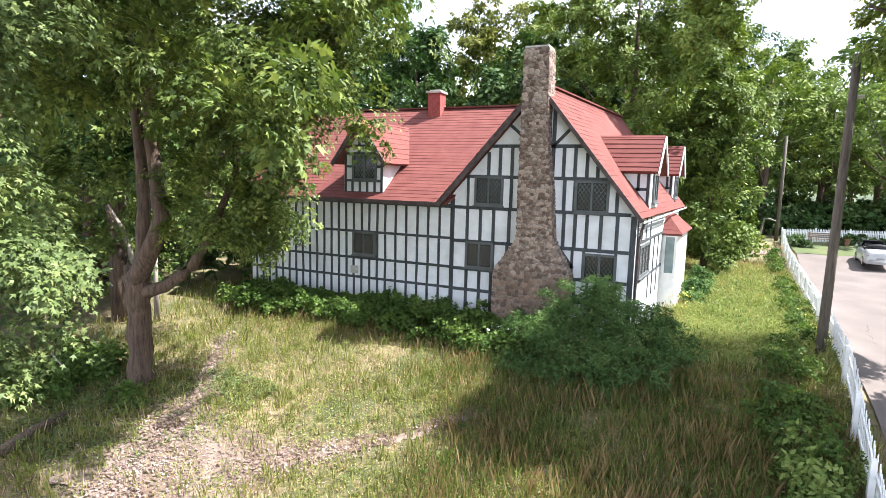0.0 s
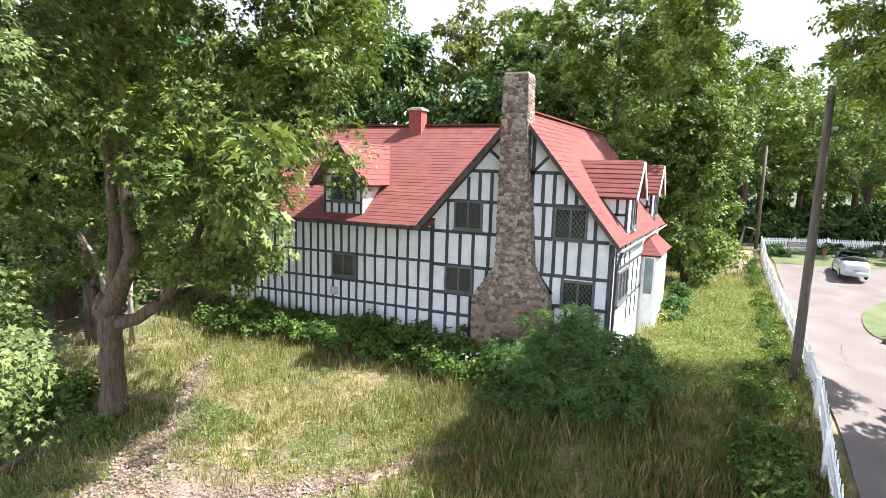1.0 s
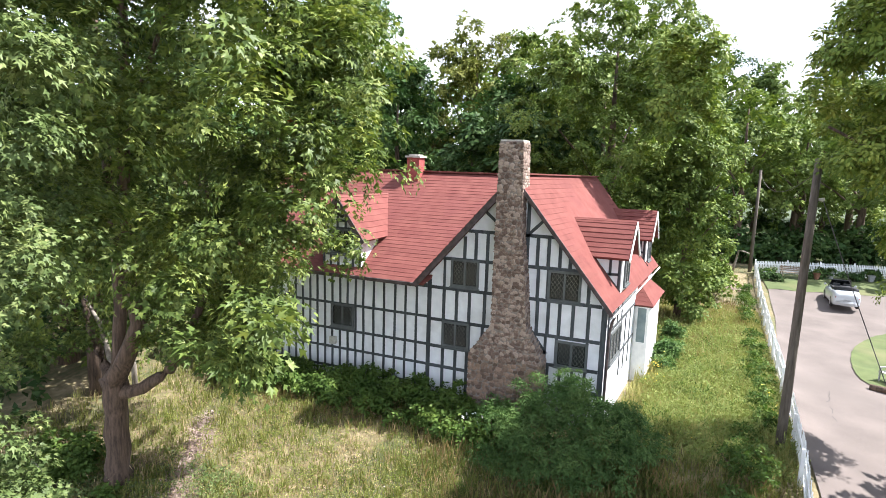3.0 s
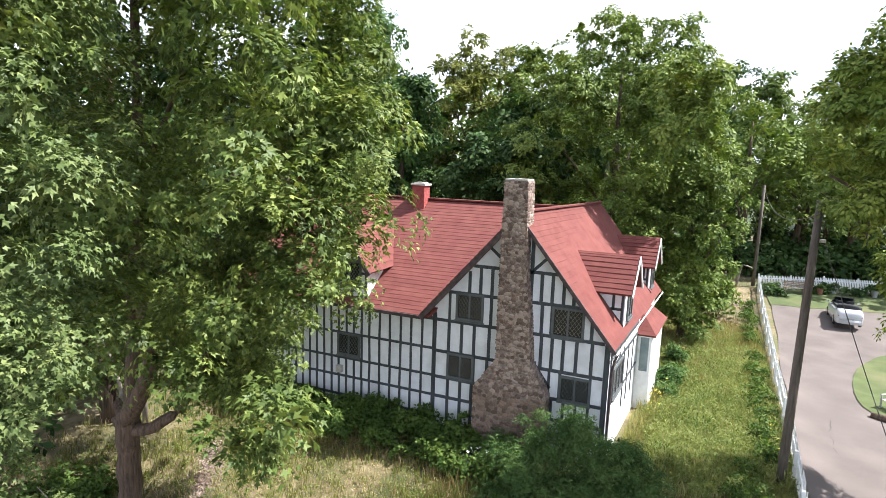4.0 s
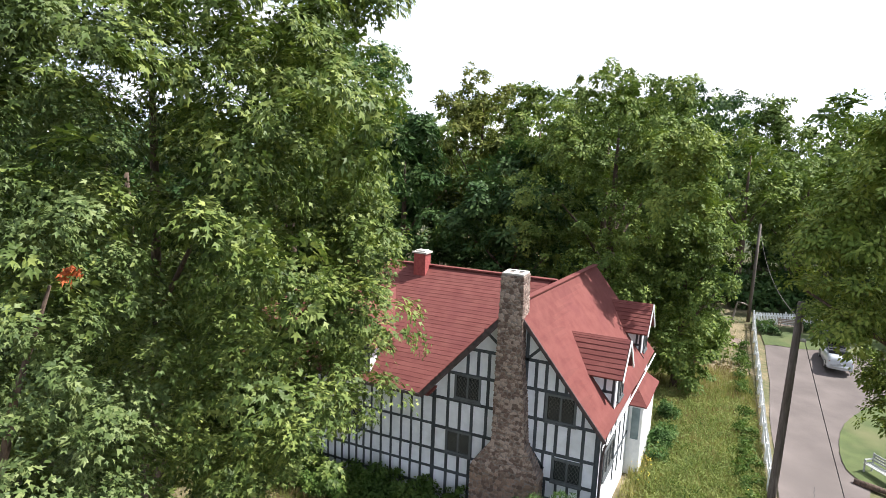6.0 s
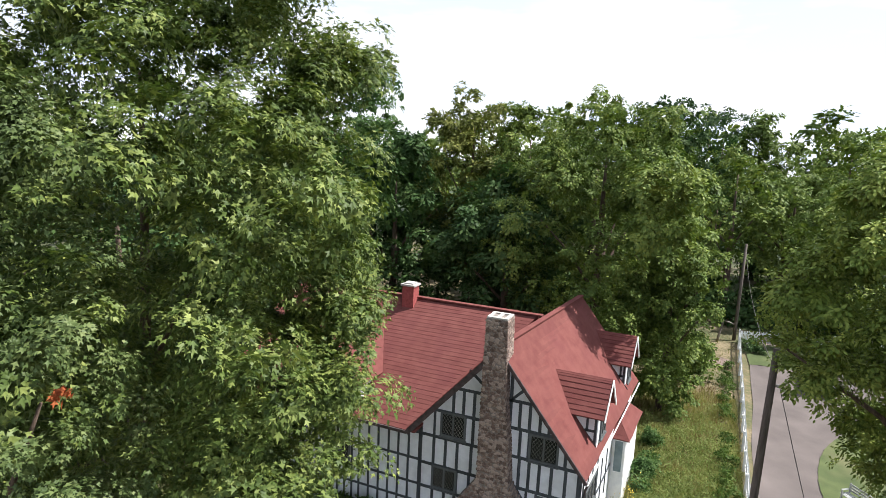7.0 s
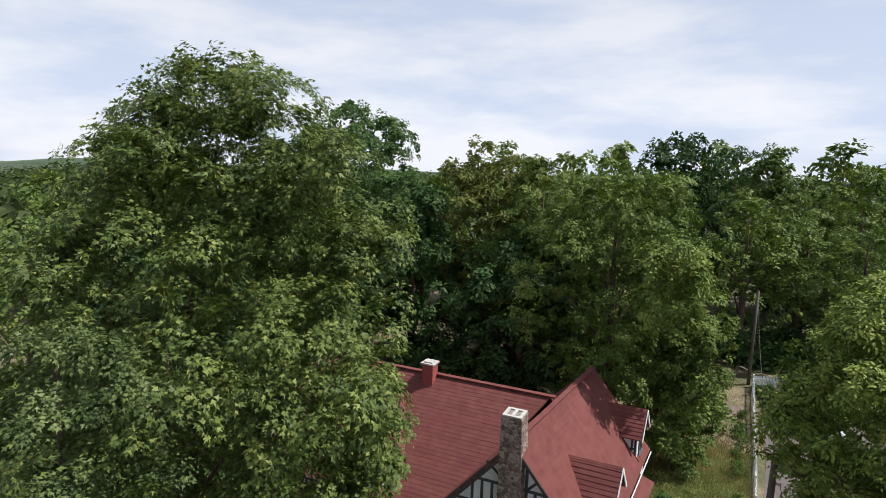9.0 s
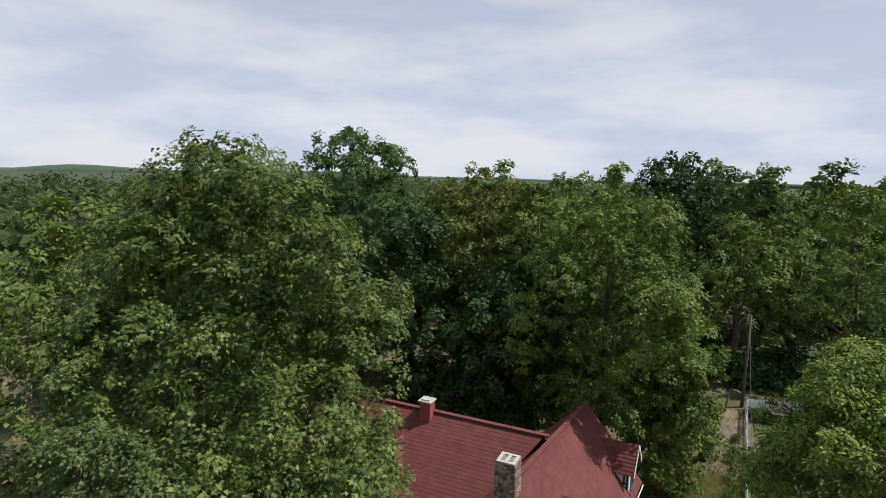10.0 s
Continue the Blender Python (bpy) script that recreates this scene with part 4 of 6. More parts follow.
# low boughs behind and beside the trunk
skirt = [(sk.uniform(-10.5, -3.6), sk.uniform(-6.4, -3.8), sk.uniform(3.0, 4.9), sk.uniform(0.4, 0.7)) for i in range(56)]
skirt += [(sk.uniform(-11.5, -8.2), sk.uniform(-9.0, -5.0), sk.uniform(1.8, 5.0), sk.uniform(0.4, 0.8)) for i in range(40)]
skirt += [(sk.uniform(-5.4, -2.9), sk.uniform(-8.0, -6.2), sk.uniform(3.2, 5.6), sk.uniform(0.35, 0.55)) for i in range(36)]
# the crown's far side, over the trunk
skirt += [(sk.uniform(-11.5, -6.6), sk.uniform(-6.8, -2.6), sk.uniform(5.4, 10.5), sk.uniform(0.6, 0.9)) for i in range(48)]
# boughs hanging out towards the meadow
skirt += [(2.3 + sk.uniform(-0.9, 0.6), -12.2 + sk.uniform(-0.6, 0.6), sk.uniform(5.1, 6.2), sk.uniform(0.3, 0.5)) for i in range(14)]
skirt += [(sk.uniform(-2.0, -0.3), sk.uniform(-9.2, -6.8), sk.uniform(6.0, 8.2), sk.uniform(0.4, 0.65)) for i in range(34)]
skirt += [(sk.uniform(-1.2, 0.6), sk.uniform(-7.6, -5.4), sk.uniform(9.4, 11.8), sk.uniform(0.45, 0.7)) for i in range(34)]
skirt += [(1.7 + sk.uniform(-0.6, 0.7), sk.uniform(-12.4, -9.6), sk.uniform(8.0, 13.8), sk.uniform(0.4, 0.6)) for i in range(24)]
for i in range(70):
    z = sk.uniform(16.6, 20.2)
    a, q = sk.uniform(0, 6.28), min(4.0, 1.5 * (20.6 - z) + 0.2) * sk.random() ** 0.5
    skirt.append((-4.0 + q * math.cos(a), -8.2 + 0.6 * q * math.sin(a), z, sk.uniform(0.4, 0.65)))
skirt += [(sk.uniform(-4.8, -2.5), sk.uniform(-6.6, -5.0), sk.uniform(2.6, 5.4), sk.uniform(0.45, 0.65)) for i in range(30)]
skirt += [(sk.uniform(-1.6, 0.2), sk.uniform(-7.4, -5.4), sk.uniform(8.2, 10.2), sk.uniform(0.4, 0.6)) for i in range(16)]
skirt += [(sk.uniform(-2.2, 0.6), sk.uniform(-8.4, -6.0), sk.uniform(7.8, 11.2), sk.uniform(0.5, 0.75)) for i in range(34)]
for i in range(46):
    z, a, q = sk.uniform(13.8, 17.6), sk.uniform(0, 6.28), sk.uniform(1.4, 3.5)
    skirt.append((-3.1 + q * math.cos(a), -8.8 + 0.65 * q * math.sin(a), z, sk.uniform(0.6, 0.9)))
skirt += [(sk.uniform(-3.2, -1.1), sk.uniform(-8.4, -6.6), sk.uniform(5.2, 7.4), sk.uniform(0.45, 0.65)) for i in range(24)]
skirt += [(sk.uniform(-5.0, -0.6), sk.uniform(-12.4, -9.6), sk.uniform(5.8, 7.2), sk.uniform(0.4, 0.6)) for i in range(36)]
# spires at the top
skirt += [(-4.3, -8.4, 20.6, 0.36), (-3.1, -8.5, 20.4, 0.36), (-1.8, -8.6, 20.0, 0.38), (-5.9, -8.6, 19.8, 0.38), (-0.6, -8.7, 19.3, 0.38), (-7.1, -8.8, 18.7, 0.4), (0.4, -8.8, 18.3, 0.38)]
MAPLE_AXIS = [(4.6, -3.8, -9.2), (6.0, -3.4, -9.5), (8.0, -3.0, -9.8), (13.0, -2.8, -9.8), (16.0, -3.2, -8.7), (18.0, -3.4, -8.3), (20.4, -4.1, -8.2)]
bx, by = -7.05, -7.5
bz = gz(bx, by) - 0.1
tree("maple_tree", "large dark-barked maple with forked trunk and dense green crown", (bx, by, bz),
     [[((bx, by, bz), 0.42), ((bx + 0.02, by, bz + 0.5), 0.32), ((bx + 0.08, by, 1.0), 0.29), ((bx + 0.02, by, 2.1), 0.35)],
      [((bx + 0.05, by, 1.9), 0.28), ((bx + 0.75, by - 0.1, 2.8), 0.23), ((bx + 1.15, by, 3.8), 0.19), ((bx + 0.9, by, 5.2), 0.17), ((bx + 0.8, by, 6.8), 0.15), ((bx + 1.6, by - 0.4, 10), 0.12), ((bx + 2.5, by - 1.0, 16), 0.05)],
      [((bx + 0.1, by, 1.6), 0.21), ((bx + 0.9, by + 0.2, 1.85), 0.17), ((bx + 1.6, by + 0.5, 2.4), 0.145), ((bx + 1.95, by + 0.9, 3.4), 0.115), ((bx + 2.5, by + 1.3, 5.0), 0.09), ((bx + 2.4, by + 1.2, 8.0), 0.04)],
      [((bx - 0.05, by, 1.8), 0.2), ((bx - 0.7, by + 0.3, 2.2), 0.15), ((bx - 1.6, by + 0.5, 3.2), 0.1), ((bx - 2.4, by + 0.9, 3.9), 0.06)],
      [((bx + 0.05, by + 0.1, 2.0), 0.2), ((bx + 0.1, by + 0.3, 4.0), 0.17), ((bx - 0.4, by + 0.5, 7.0), 0.13), ((bx - 0.6, by + 0.5, 12.0), 0.06)],
      [((bx + 0.9, by, 6.2), 0.1), ((bx + 2.4, by - 1.2, 8.4), 0.07), ((bx + 5.0, by - 1.8, 11.5), 0.03)]],
     [(6.0, 4.1), (8.0, 4.6), (11.0, 4.7), (13.5, 4.5), (16.0, 4.5), (17.5, 3.9), (18.8, 2.9), (19.7, 1.7), (20.1, 0.5)], lambda z: (table(z, MAPLE_AXIS, 1), table(z, MAPLE_AXIS, 2)), 450, 0.85, 235000, 0.13, "maple", M_LEAF, 11,
     extra=[(0.1, -5.8, 8.0, 0.45), (0.6, -5.5, 8.0, 0.4), (1.1, -5.4, 8.3, 0.35), (-3.6, -5.8, 3.6, 0.7), (-4.2, -5.4, 3.4, 0.6), (1.3, -8.4, 10.8, 0.45), (-3.0, -5.2, 4.0, 0.5)] + skirt,
     up=0.6, flat=0.85, droop=0.5, fill=0.7, per=50, tuft=0.37, uneven=0.07, depth=((12, 1.0), (16, 0.7), (20, 0.6)))
yx, yy = -2.6, -13.9
yz = gz(yx, yy) - 0.1
YOUNG_AXIS = [(1.0, -0.5, -14.1), (5.2, -0.5, -14.1), (8.0, -0.5, -13.9), (10.0, -0.4, -13.9), (16.0, -1.9, -13.6)]
tree("young_tree", "pale green tree standing close by, seen from beside its crown", (yx, yy, yz),
     [[((yx, yy, yz), 0.2), ((yx + 0.3, yy, 3), 0.16), ((yx + 1.2, yy, 8), 0.11), ((yx + 0.9, yy + 0.2, 15.0), 0.03)],
      [((yx + 0.25, yy, 2), 0.08), ((yx + 1.2, yy - 0.1, 3.0), 0.05), ((yx + 2.6, yy - 0.1, 4.0), 0.02)], [((yx + 0.9, yy, 7), 0.08), ((yx + 1.9, yy, 9.4), 0.05), ((yx + 2.8, yy, 11.0), 0.02)]],
     [(2.3, 0.3), (3.0, 0.8), (4.3, 0.85), (4.9, 0.4), (5.3, 0.1), (6.0, 0.1), (6.5, 0.9), (8.0, 1.35), (10.0, 1.5), (13.0, 1.2), (14.8, 0.8), (15.9, 0.2)], lambda z: (table(z, YOUNG_AXIS, 1), table(z, YOUNG_AXIS, 2)), 170, 0.42, 42000, 0.09, "maple", M_LEAF2, 12, up=0.6, flat=0.85, droop=0.5, per=55, tuft=0.32)
rx, ry = 15.4, -0.9
rz = gz(rx, ry) - 0.1
ROAD_AXIS = [(5.0, 14.4, 3.3), (7.0, 14.0, 2.3), (8.5, 13.0, 0.9), (11.0, 12.6, -0.4), (13.0, 12.5, -0.3), (14.8, 12.4, 0.0)]
tree("roadside_tree", "bright green tree hanging over the driveway", (rx, ry, rz),
     [[((rx, ry, rz), 0.32), ((rx - 0.2, ry, 3), 0.25), ((rx - 1.2, ry, 8), 0.17), ((rx - 2.2, ry, 13), 0.06)], [((rx - 0.4, ry, 5), 0.12), ((rx - 2.5, ry + 0.4, 8), 0.07), ((rx - 5.0, ry + 0.8, 9.5), 0.03)],
      [((rx - 0.6, ry, 6), 0.1), ((rx + 0.3, ry - 0.3, 9), 0.06), ((rx + 0.6, ry - 0.2, 11), 0.03)]],
     [(4.6, 0.7), (5.6, 1.1), (7.0, 1.4), (8.5, 2.2), (9.5, 2.7), (11.0, 2.8), (13.0, 2.1), (14.3, 1.0), (14.8, 0.3)], lambda z: (table(z, ROAD_AXIS, 1), table(z, ROAD_AXIS, 2)), 210, 0.55, 78000, 0.122, "drop", M_LEAFYELLOW, 13, up=0.55, flat=0.8, per=60, tuft=0.36)


def simple_tree(name, label, x, y, top, radius, low, material, seed, count=16000, leaf=0.42, clumps=150, size=1.35, fill=0.6, pointed=False, shape="rhomb", bark=M_BARK, group="", waist=1.0, extra=()):
    z0 = gz(x, y) - 0.1
    h = top - low
    prof = [(low, radius * 0.55 * waist), (low + h * 0.2, radius * 0.95 * waist), (low + h * 0.45, radius * (0.5 + 0.5 * waist)), (low + h * 0.7, radius * 0.88), (low + h * 0.88, radius * 0.62), (top - size * 0.5, radius * 0.22)]
    if pointed:
        prof = [(low, radius * 0.7), (low + h * 0.25, radius), (low + h * 0.6, radius * 0.75), (low + h * 0.85, radius * 0.38), (top - size * 0.4, 0.1)]
    trunk = [((x, y, z0), radius * 0.06 + 0.08), ((x + 0.1, y, z0 + (top - z0) * 0.35), radius * 0.045 + 0.05), ((x, y + 0.1, z0 + (top - z0) * 0.85), 0.04)]
    limbs = [trunk]
    pr = random.Random(seed)
    for i in range(3):
        a = pr.uniform(0, 6.28)
        zz = z0 + (top - z0) * pr.uniform(0.25, 0.45)
        limbs.append([((x, y, zz), 0.12), ((x + math.cos(a) * radius * 0.4, y + math.sin(a) * radius * 0.4, zz + h * 0.18), 0.07), ((x + math.cos(a) * radius * 0.75, y + math.sin(a) * radius * 0.75, zz + h * 0.3), 0.03)])
    return tree(name, label, (x, y, z0), limbs, prof, lambda z: (x, y), clumps, size, count, leaf, shape, material, seed, bark, extra, fill=fill, group=group, per=40)


# two trees out of view, added only to cast shade on the meadow
simple_tree("added_shade_tree", "unseen tall tree added beyond the driveway to shade the meadow", 17.0, -3.0, 13.5, 3.2, 4.6, M_LEAFMID, 14, 26000, 0.4, 170, 0.85, 0.4)
simple_tree("added_shade_tree", "unseen leafy tree added by the lower driveway to shade the meadow", 15.2, -6.6, 12.0, 2.5, 4.8, M_LEAFMID, 15, 22000, 0.36, 130, 0.8, 0.4)
# added crown behind the maple that darkens its interior and shades the woods
simple_tree("broad_tree", "dark tree added close behind the maple to deepen its shade", -12.4, -4.3, 15.0, 4.2, 4.6, M_LEAFDARK, 19, 26000, 0.25, 150, 0.95)
# a third unseen tree, placed so its shadow falls on the driveway
simple_tree("added_shade_tree", "unseen small tree added to shade the driveway", 18.8, -0.8, 9.6, 3.0, 3.2, M_LEAFMID, 16, 9000, 0.5, 110, 0.9, 0.4)
simple_tree("broad_tree", "broad dense green tree rising behind the house", 2.9, 17.8, 18.7, 6.1, 3.0, M_LEAFMID, 21, 110000, 0.19, 420, 0.9, waist=0.95,
            extra=[(6.9 + sk.uniform(-1.4, 1.2), 11.0 + sk.uniform(-1.3, 1.4), sk.uniform(10.2, 14.4), sk.uniform(0.5, 0.9)) for i in range(34)] + [(6.6 + sk.uniform(-1.0, 1.3), 9.3 + sk.uniform(-0.9, 0.9), sk.uniform(10.6, 14.6), sk.uniform(0.45, 0.75)) for i in range(50)])
simple_tree("broad_tree", "leafy tree with low branches at the meadow's edge", 7.4, 16.1, 10.8, 2.2, 0.5, M_LEAFMID, 22, 28000, 0.19, 170, 0.65)
simple_tree("broad_tree", "tree crowding the back of the house, shade put into its dark leaves", -3.5, 19.0, 14.0, 5.0, 2.5, M_LEAFDARK, 23, 24000, 0.31, 200, 1.0)
simple_tree("broad_tree", "yellowish green tree crowding behind the broad one", -4.6, 28.0, 19.2, 4.6, 3.0, M_LEAFMID, 29, 46000, 0.25, 260, 0.85)
simple_tree("tall_tree", "tall thin-topped tree with yellowing foliage", -9.7, 28, 20.8, 4.8, 4.0, M_LEAFTURN, 24, 28000, 0.28, 170, 0.85, 0.5)
simple_tree("pointed_tree", "tall dark green tree with layered foliage", -22.0, 25, 23.4, 8.1, 3.0, M_BUSH, 25, 70000, 0.28, 560, 1.0)
simple_tree("broad_tree", "green woodland tree behind the house", -14.0, 22.0, 16.0, 5.0, 2.0, M_LEAFDARK, 26, 20000, 0.35, 180, 1.0)
simple_tree("tall_tree", "tall dark green tree above the woods", 5.5, 56, 22.5, 5.5, 5.0, M_LEAFDARK, 27, 18000, 0.44, 110, 1.5)
simple_tree("tall_tree", "tall pale green poplar-like tree above the woods", 15.5, 60, 21.8, 5.0, 4.0, M_LEAFPALE, 28, 18000, 0.40, 110, 1.4, pointed=True)

WOODS = [(-4, 34, 18.5), (-1, 50, 20), (10, 64, 20.5), (-16, 56, 19.5), (1, 28, 16), (11, 50, 20), (19, 56, 17), (23, 51, 18), (23, 62, 21), (31, 66, 21), (-2, 40, 17), (4, 36, 16), (-6, 48, 18), (-14, 40, 18), (-20, 46, 19), (-28, 38, 18), (-34, 30, 17),
         (-28, 16, 16), (-36, 18, 15), (-22, 10, 15), (-30, 6, 14), (-42, 26, 17), (-17, 4, 13), (-24, -2, 13), (-38, 44, 19), (-50, 34, 18), (-48, 14, 16), (12, 40, 15), (-36, 4, 14), (-18, 13, 15), (-16, -3, 10), (25, 36.5, 13.5), (31, 36, 14), (17.5, 44, 14.5), (21.5, 41, 13.5)]
for i, (x, y, h) in enumerate(WOODS):
    rr = random.Random(100 + i)
    mat = rr.choice([M_LEAFMID, M_LEAFMID, M_LEAFDARK if x < 14 else M_LEAFPALE, M_LEAFPALE])
    far = math.hypot(x - 7, y + 18)
    low = 4.6 if x > 8 else 1.5
    close = 8 < x < 42 and y < 57
    simple_tree("woodland_tree", "green woodland tree among others", x, y, h + 0.8 + rr.uniform(-1, 1), rr.uniform(4.0, 5.5), low, mat, 200 + i, 7600 if close else 3400 if far > 60 or x < -22 else 5200, 0.33 if close else 0.0078 * far + 0.08, 110, 1.3, group="woodland trees")


def far_woods():
    """Far tree crowns as domes of leaves, thinning out to the horizon."""
    rng = np.random.default_rng(77)
    n = 1500
    a = rng.uniform(-1.75, 1.15, n)
    d = 72 + 800 * rng.random(n) ** 1.9
    x, y = 7 + np.sin(a) * d, -18 + np.cos(a) * d
    keep = ~((y < 66) & (x > -52) & (x < 56))
    x, y, d = x[keep], y[keep], d[keep]
    m = len(x)
    r = rng.uniform(3.2, 5.5, m) * (1 + d / 500)
    top = rng.uniform(11.0, 17.0, m) - 2.5 * smooth(150, 400, d)
    k = 42
    v = unit(rng.normal(size=(m * k, 3)))
    v[:, 2] = np.abs(v[:, 2]) * 1.15 - 0.12
    R = np.repeat(r, k)
    p = np.stack([np.repeat(x, k), np.repeat(y, k), np.repeat(top - r * 1.1, k)], 1) + v * R[:, None] * rng.uniform(0.75, 1.05, (m * k, 1)) * np.array([1, 1, 1.1])
    nrm = v + rng.normal(size=v.shape) * 0.5 + np.array([0, 0, 0.4])
    ob = finish("far_woods", leaves("far_woods", p, nrm, R * rng.uniform(0.25, 0.46, m * k), "rhomb", rng), M_FAR)
    tagged(ob, "distant green woods reaching to the horizon", "woods", kind="stuff")


far_woods()


def hills():
    bm = bmesh.new()
    prev = None
    for i in range(121):
        a = -1.9 + 3.2 * i / 120
        r = 1700
        h = 8 + 5 * math.sin(a * 7) + 3 * math.sin(a * 19 + 1) + (14 * math.exp(-((a + 1.02) / 0.07) ** 2))
        p = (7 + math.sin(a) * r, -18 + math.cos(a) * r)
        q = (7 + math.sin(a) * (r + 300), -18 + math.cos(a) * (r + 300))
        row = [bm.verts.new((p[0], p[1], -6)), bm.verts.new((p[0], p[1], h * 0.8)), bm.verts.new((q[0], q[1], h))]
        if prev:
            for k in range(2):
                bm.faces.new((prev[k], row[k], row[k + 1], prev[k + 1]))
        prev = row
    ob = part("hills", bm, surface("distant_hills", (0.05, 0.085, 0.05), (0.10, 0.135, 0.085), 0.01, 0.95, 0, 0.05), smooth=True)
    tagged(ob, "low wooded hills on the horizon", "hills", kind="structure")


hills()


# ---- shrubs, creeper, grass ----
def shrub(name, label, spots, count, leaf, shape, material, seed, flat=0.85, up=0.6, stems=6):
    """A shrub from clumps (x, y, height, radius) that stand on the ground."""
    rng = np.random.default_rng(seed)
    pr = random.Random(seed)
    x0, y0 = spots[0][:2]
    t = thing(name, label, "bush", at=(x0, y0, gz(x0, y0)))
    c = np.array([(x, y, gz(x, y) + h) for x, y, h, r in spots])
    r = np.array([s[3] for s in spots])
    pts, nrm, along, big = clump_leaves(c, r, count, rng, flat, up, 0.5, per=12, tuft=leaf * 1.5, droop=0.25)
    g = ground_z(pts[:, 0], pts[:, 1]) + 0.02
    pts[:, 2] = np.maximum(pts[:, 2], g)
    finish("foliage", leaves("foliage", pts, nrm, leaf * rng.uniform(0.6, 1.4, count), shape, rng, along), material, t)
    for i in range(stems):
        bm = bmesh.new()
        s = spots[i % len(spots)]
        z = gz(s[0], s[1])
        tube(bm, [(s[0] + pr.uniform(-.2, .2), s[1] + pr.uniform(-.2, .2), z - 0.05), (s[0] + pr.uniform(-.3, .3), s[1] + pr.uniform(-.3, .3), z + s[2] * 0.6), (s[0] + pr.uniform(-.5, .5), s[1] + pr.uniform(-.5, .5), z + s[2])], [0.03, 0.02, 0.008], 5)
        part("stem", bm, M_BARK, t)
    return t


rs = random.Random(3)
spots = [(4.5, -1.9, 1.5, 0.9), (3.6, -2.0, 1.0, 0.9), (5.4, -1.9, 1.2, 0.9), (2.6, -2.0, 0.6, 0.7), (6.2, -1.6, 0.8, 0.8), (4.6, -3.0, 0.7, 0.9), (3.4, -3.0, 0.4, 0.8), (5.8, -2.9, 0.5, 0.8), (4.6, -1.4, 1.9, 0.6), (6.9, -1.4, 0.4, 0.6)]
spots += [(rs.uniform(2.0, 6.8), rs.uniform(-3.4, -1.0), rs.uniform(0.3, 1.3), rs.uniform(0.3, 0.55)) for i in range(30)]
spots += [(4.6 + rs.uniform(-0.5, 0.5), -1.9, rs.uniform(1.5, 2.2), 0.4) for i in range(6)]
spots += [(rs.uniform(1.8, 4.4), rs.uniform(-3.4, -2.2), rs.uniform(0.1, 0.35), rs.uniform(0.25, 0.4)) for i in range(12)]
spots += [(rs.uniform(3.0, 6.4), rs.uniform(-2.6, -1.3), rs.uniform(1.2, 2.1) - 0.35 * abs(i % 5 - 2), rs.uniform(0.15, 0.28)) for i in range(30)]
shrub("bush", "large dark green bush grown against the gable", spots, 50000, 0.10, "long", M_BUSH, 41)
spots = [(rs.uniform(-9.8, 1.2), rs.uniform(-2.2, -0.15), rs.uniform(0.15, 0.6), rs.uniform(0.25, 0.5)) for i in range(150)] + [(rs.uniform(0.6, 2.4), rs.uniform(-2.4, -1.0), rs.uniform(0.15, 0.5), rs.uniform(0.25, 0.4)) for i in range(20)]
shrub("creeper_bed", "band of creeper and weeds along the front wall", spots, 30000, 0.13, "rhomb", M_IVY, 42)
spots = [(10.1 + rs.uniform(-1.7, -0.35) + 0.045 * (y + 7), y, rs.uniform(0.05, 0.5), rs.uniform(0.25, 0.5)) for y in [rs.uniform(-8, 1.2) for i in range(44)]]
shrub("fence_weeds", "dark weedy shrubs along the picket fence", spots, 15000, 0.085, "rhomb", M_IVY, 43)
spots = [(9.35 + rs.uniform(-0.35, 0.35), -5.6 + rs.uniform(-0.8, 0.8), rs.uniform(0.3, 1.0), rs.uniform(0.2, 0.35)) for i in range(10)]
shrub("broadleaf_weed", "tall pale green broad-leaved weed beside the fence", spots, 700, 0.16, "drop", M_LEAFPALE, 48)
spots = [(10.75 + 0.055 * (y - 2) + rs.uniform(-0.75, -0.12), y, rs.uniform(0.05, 0.6), rs.uniform(0.16, 0.34)) for y in [1.5 + 25 * rs.random() ** 1.3 for i in range(80)]]
shrub("fence_creeper", "climbing weeds on the meadow side of the fence", spots, 11000, 0.10, "rhomb", M_IVY, 44)
spots = [(6.25 + 0.09 * y + rs.uniform(-0.2, 0.4), y, rs.uniform(0.2, 0.8), rs.uniform(0.25, 0.45)) for y in [rs.uniform(6.5, 11.5) for i in range(26)]]
shrub("wall_shrub", "dark green shrubs against the side wall", spots, 6000, 0.12, "rhomb", M_BUSH, 49)
spots = [(rs.uniform(-10.5, -7.9), rs.uniform(-9.8, -6.6), rs.uniform(0.1, 0.4), rs.uniform(0.25, 0.5)) for i in range(34)] + [(-6.4, -8.3, 0.2, 0.4), (-6.0, -8.6, 0.1, 0.3)]
shrub("undergrowth", "shaded undergrowth at the maple's foot", spots, 9000, 0.14, "rhomb", M_IVY, 45)
spots = [(rs.uniform(6.0, 10.0), rs.uniform(22.5, 27), rs.uniform(0.3, 1.9), rs.uniform(0.5, 1.0)) for i in range(46)]
shrub("thicket", "leafy thicket at the end of the meadow", spots, 12000, 0.26, "rhomb", M_LEAFPALE, 46)
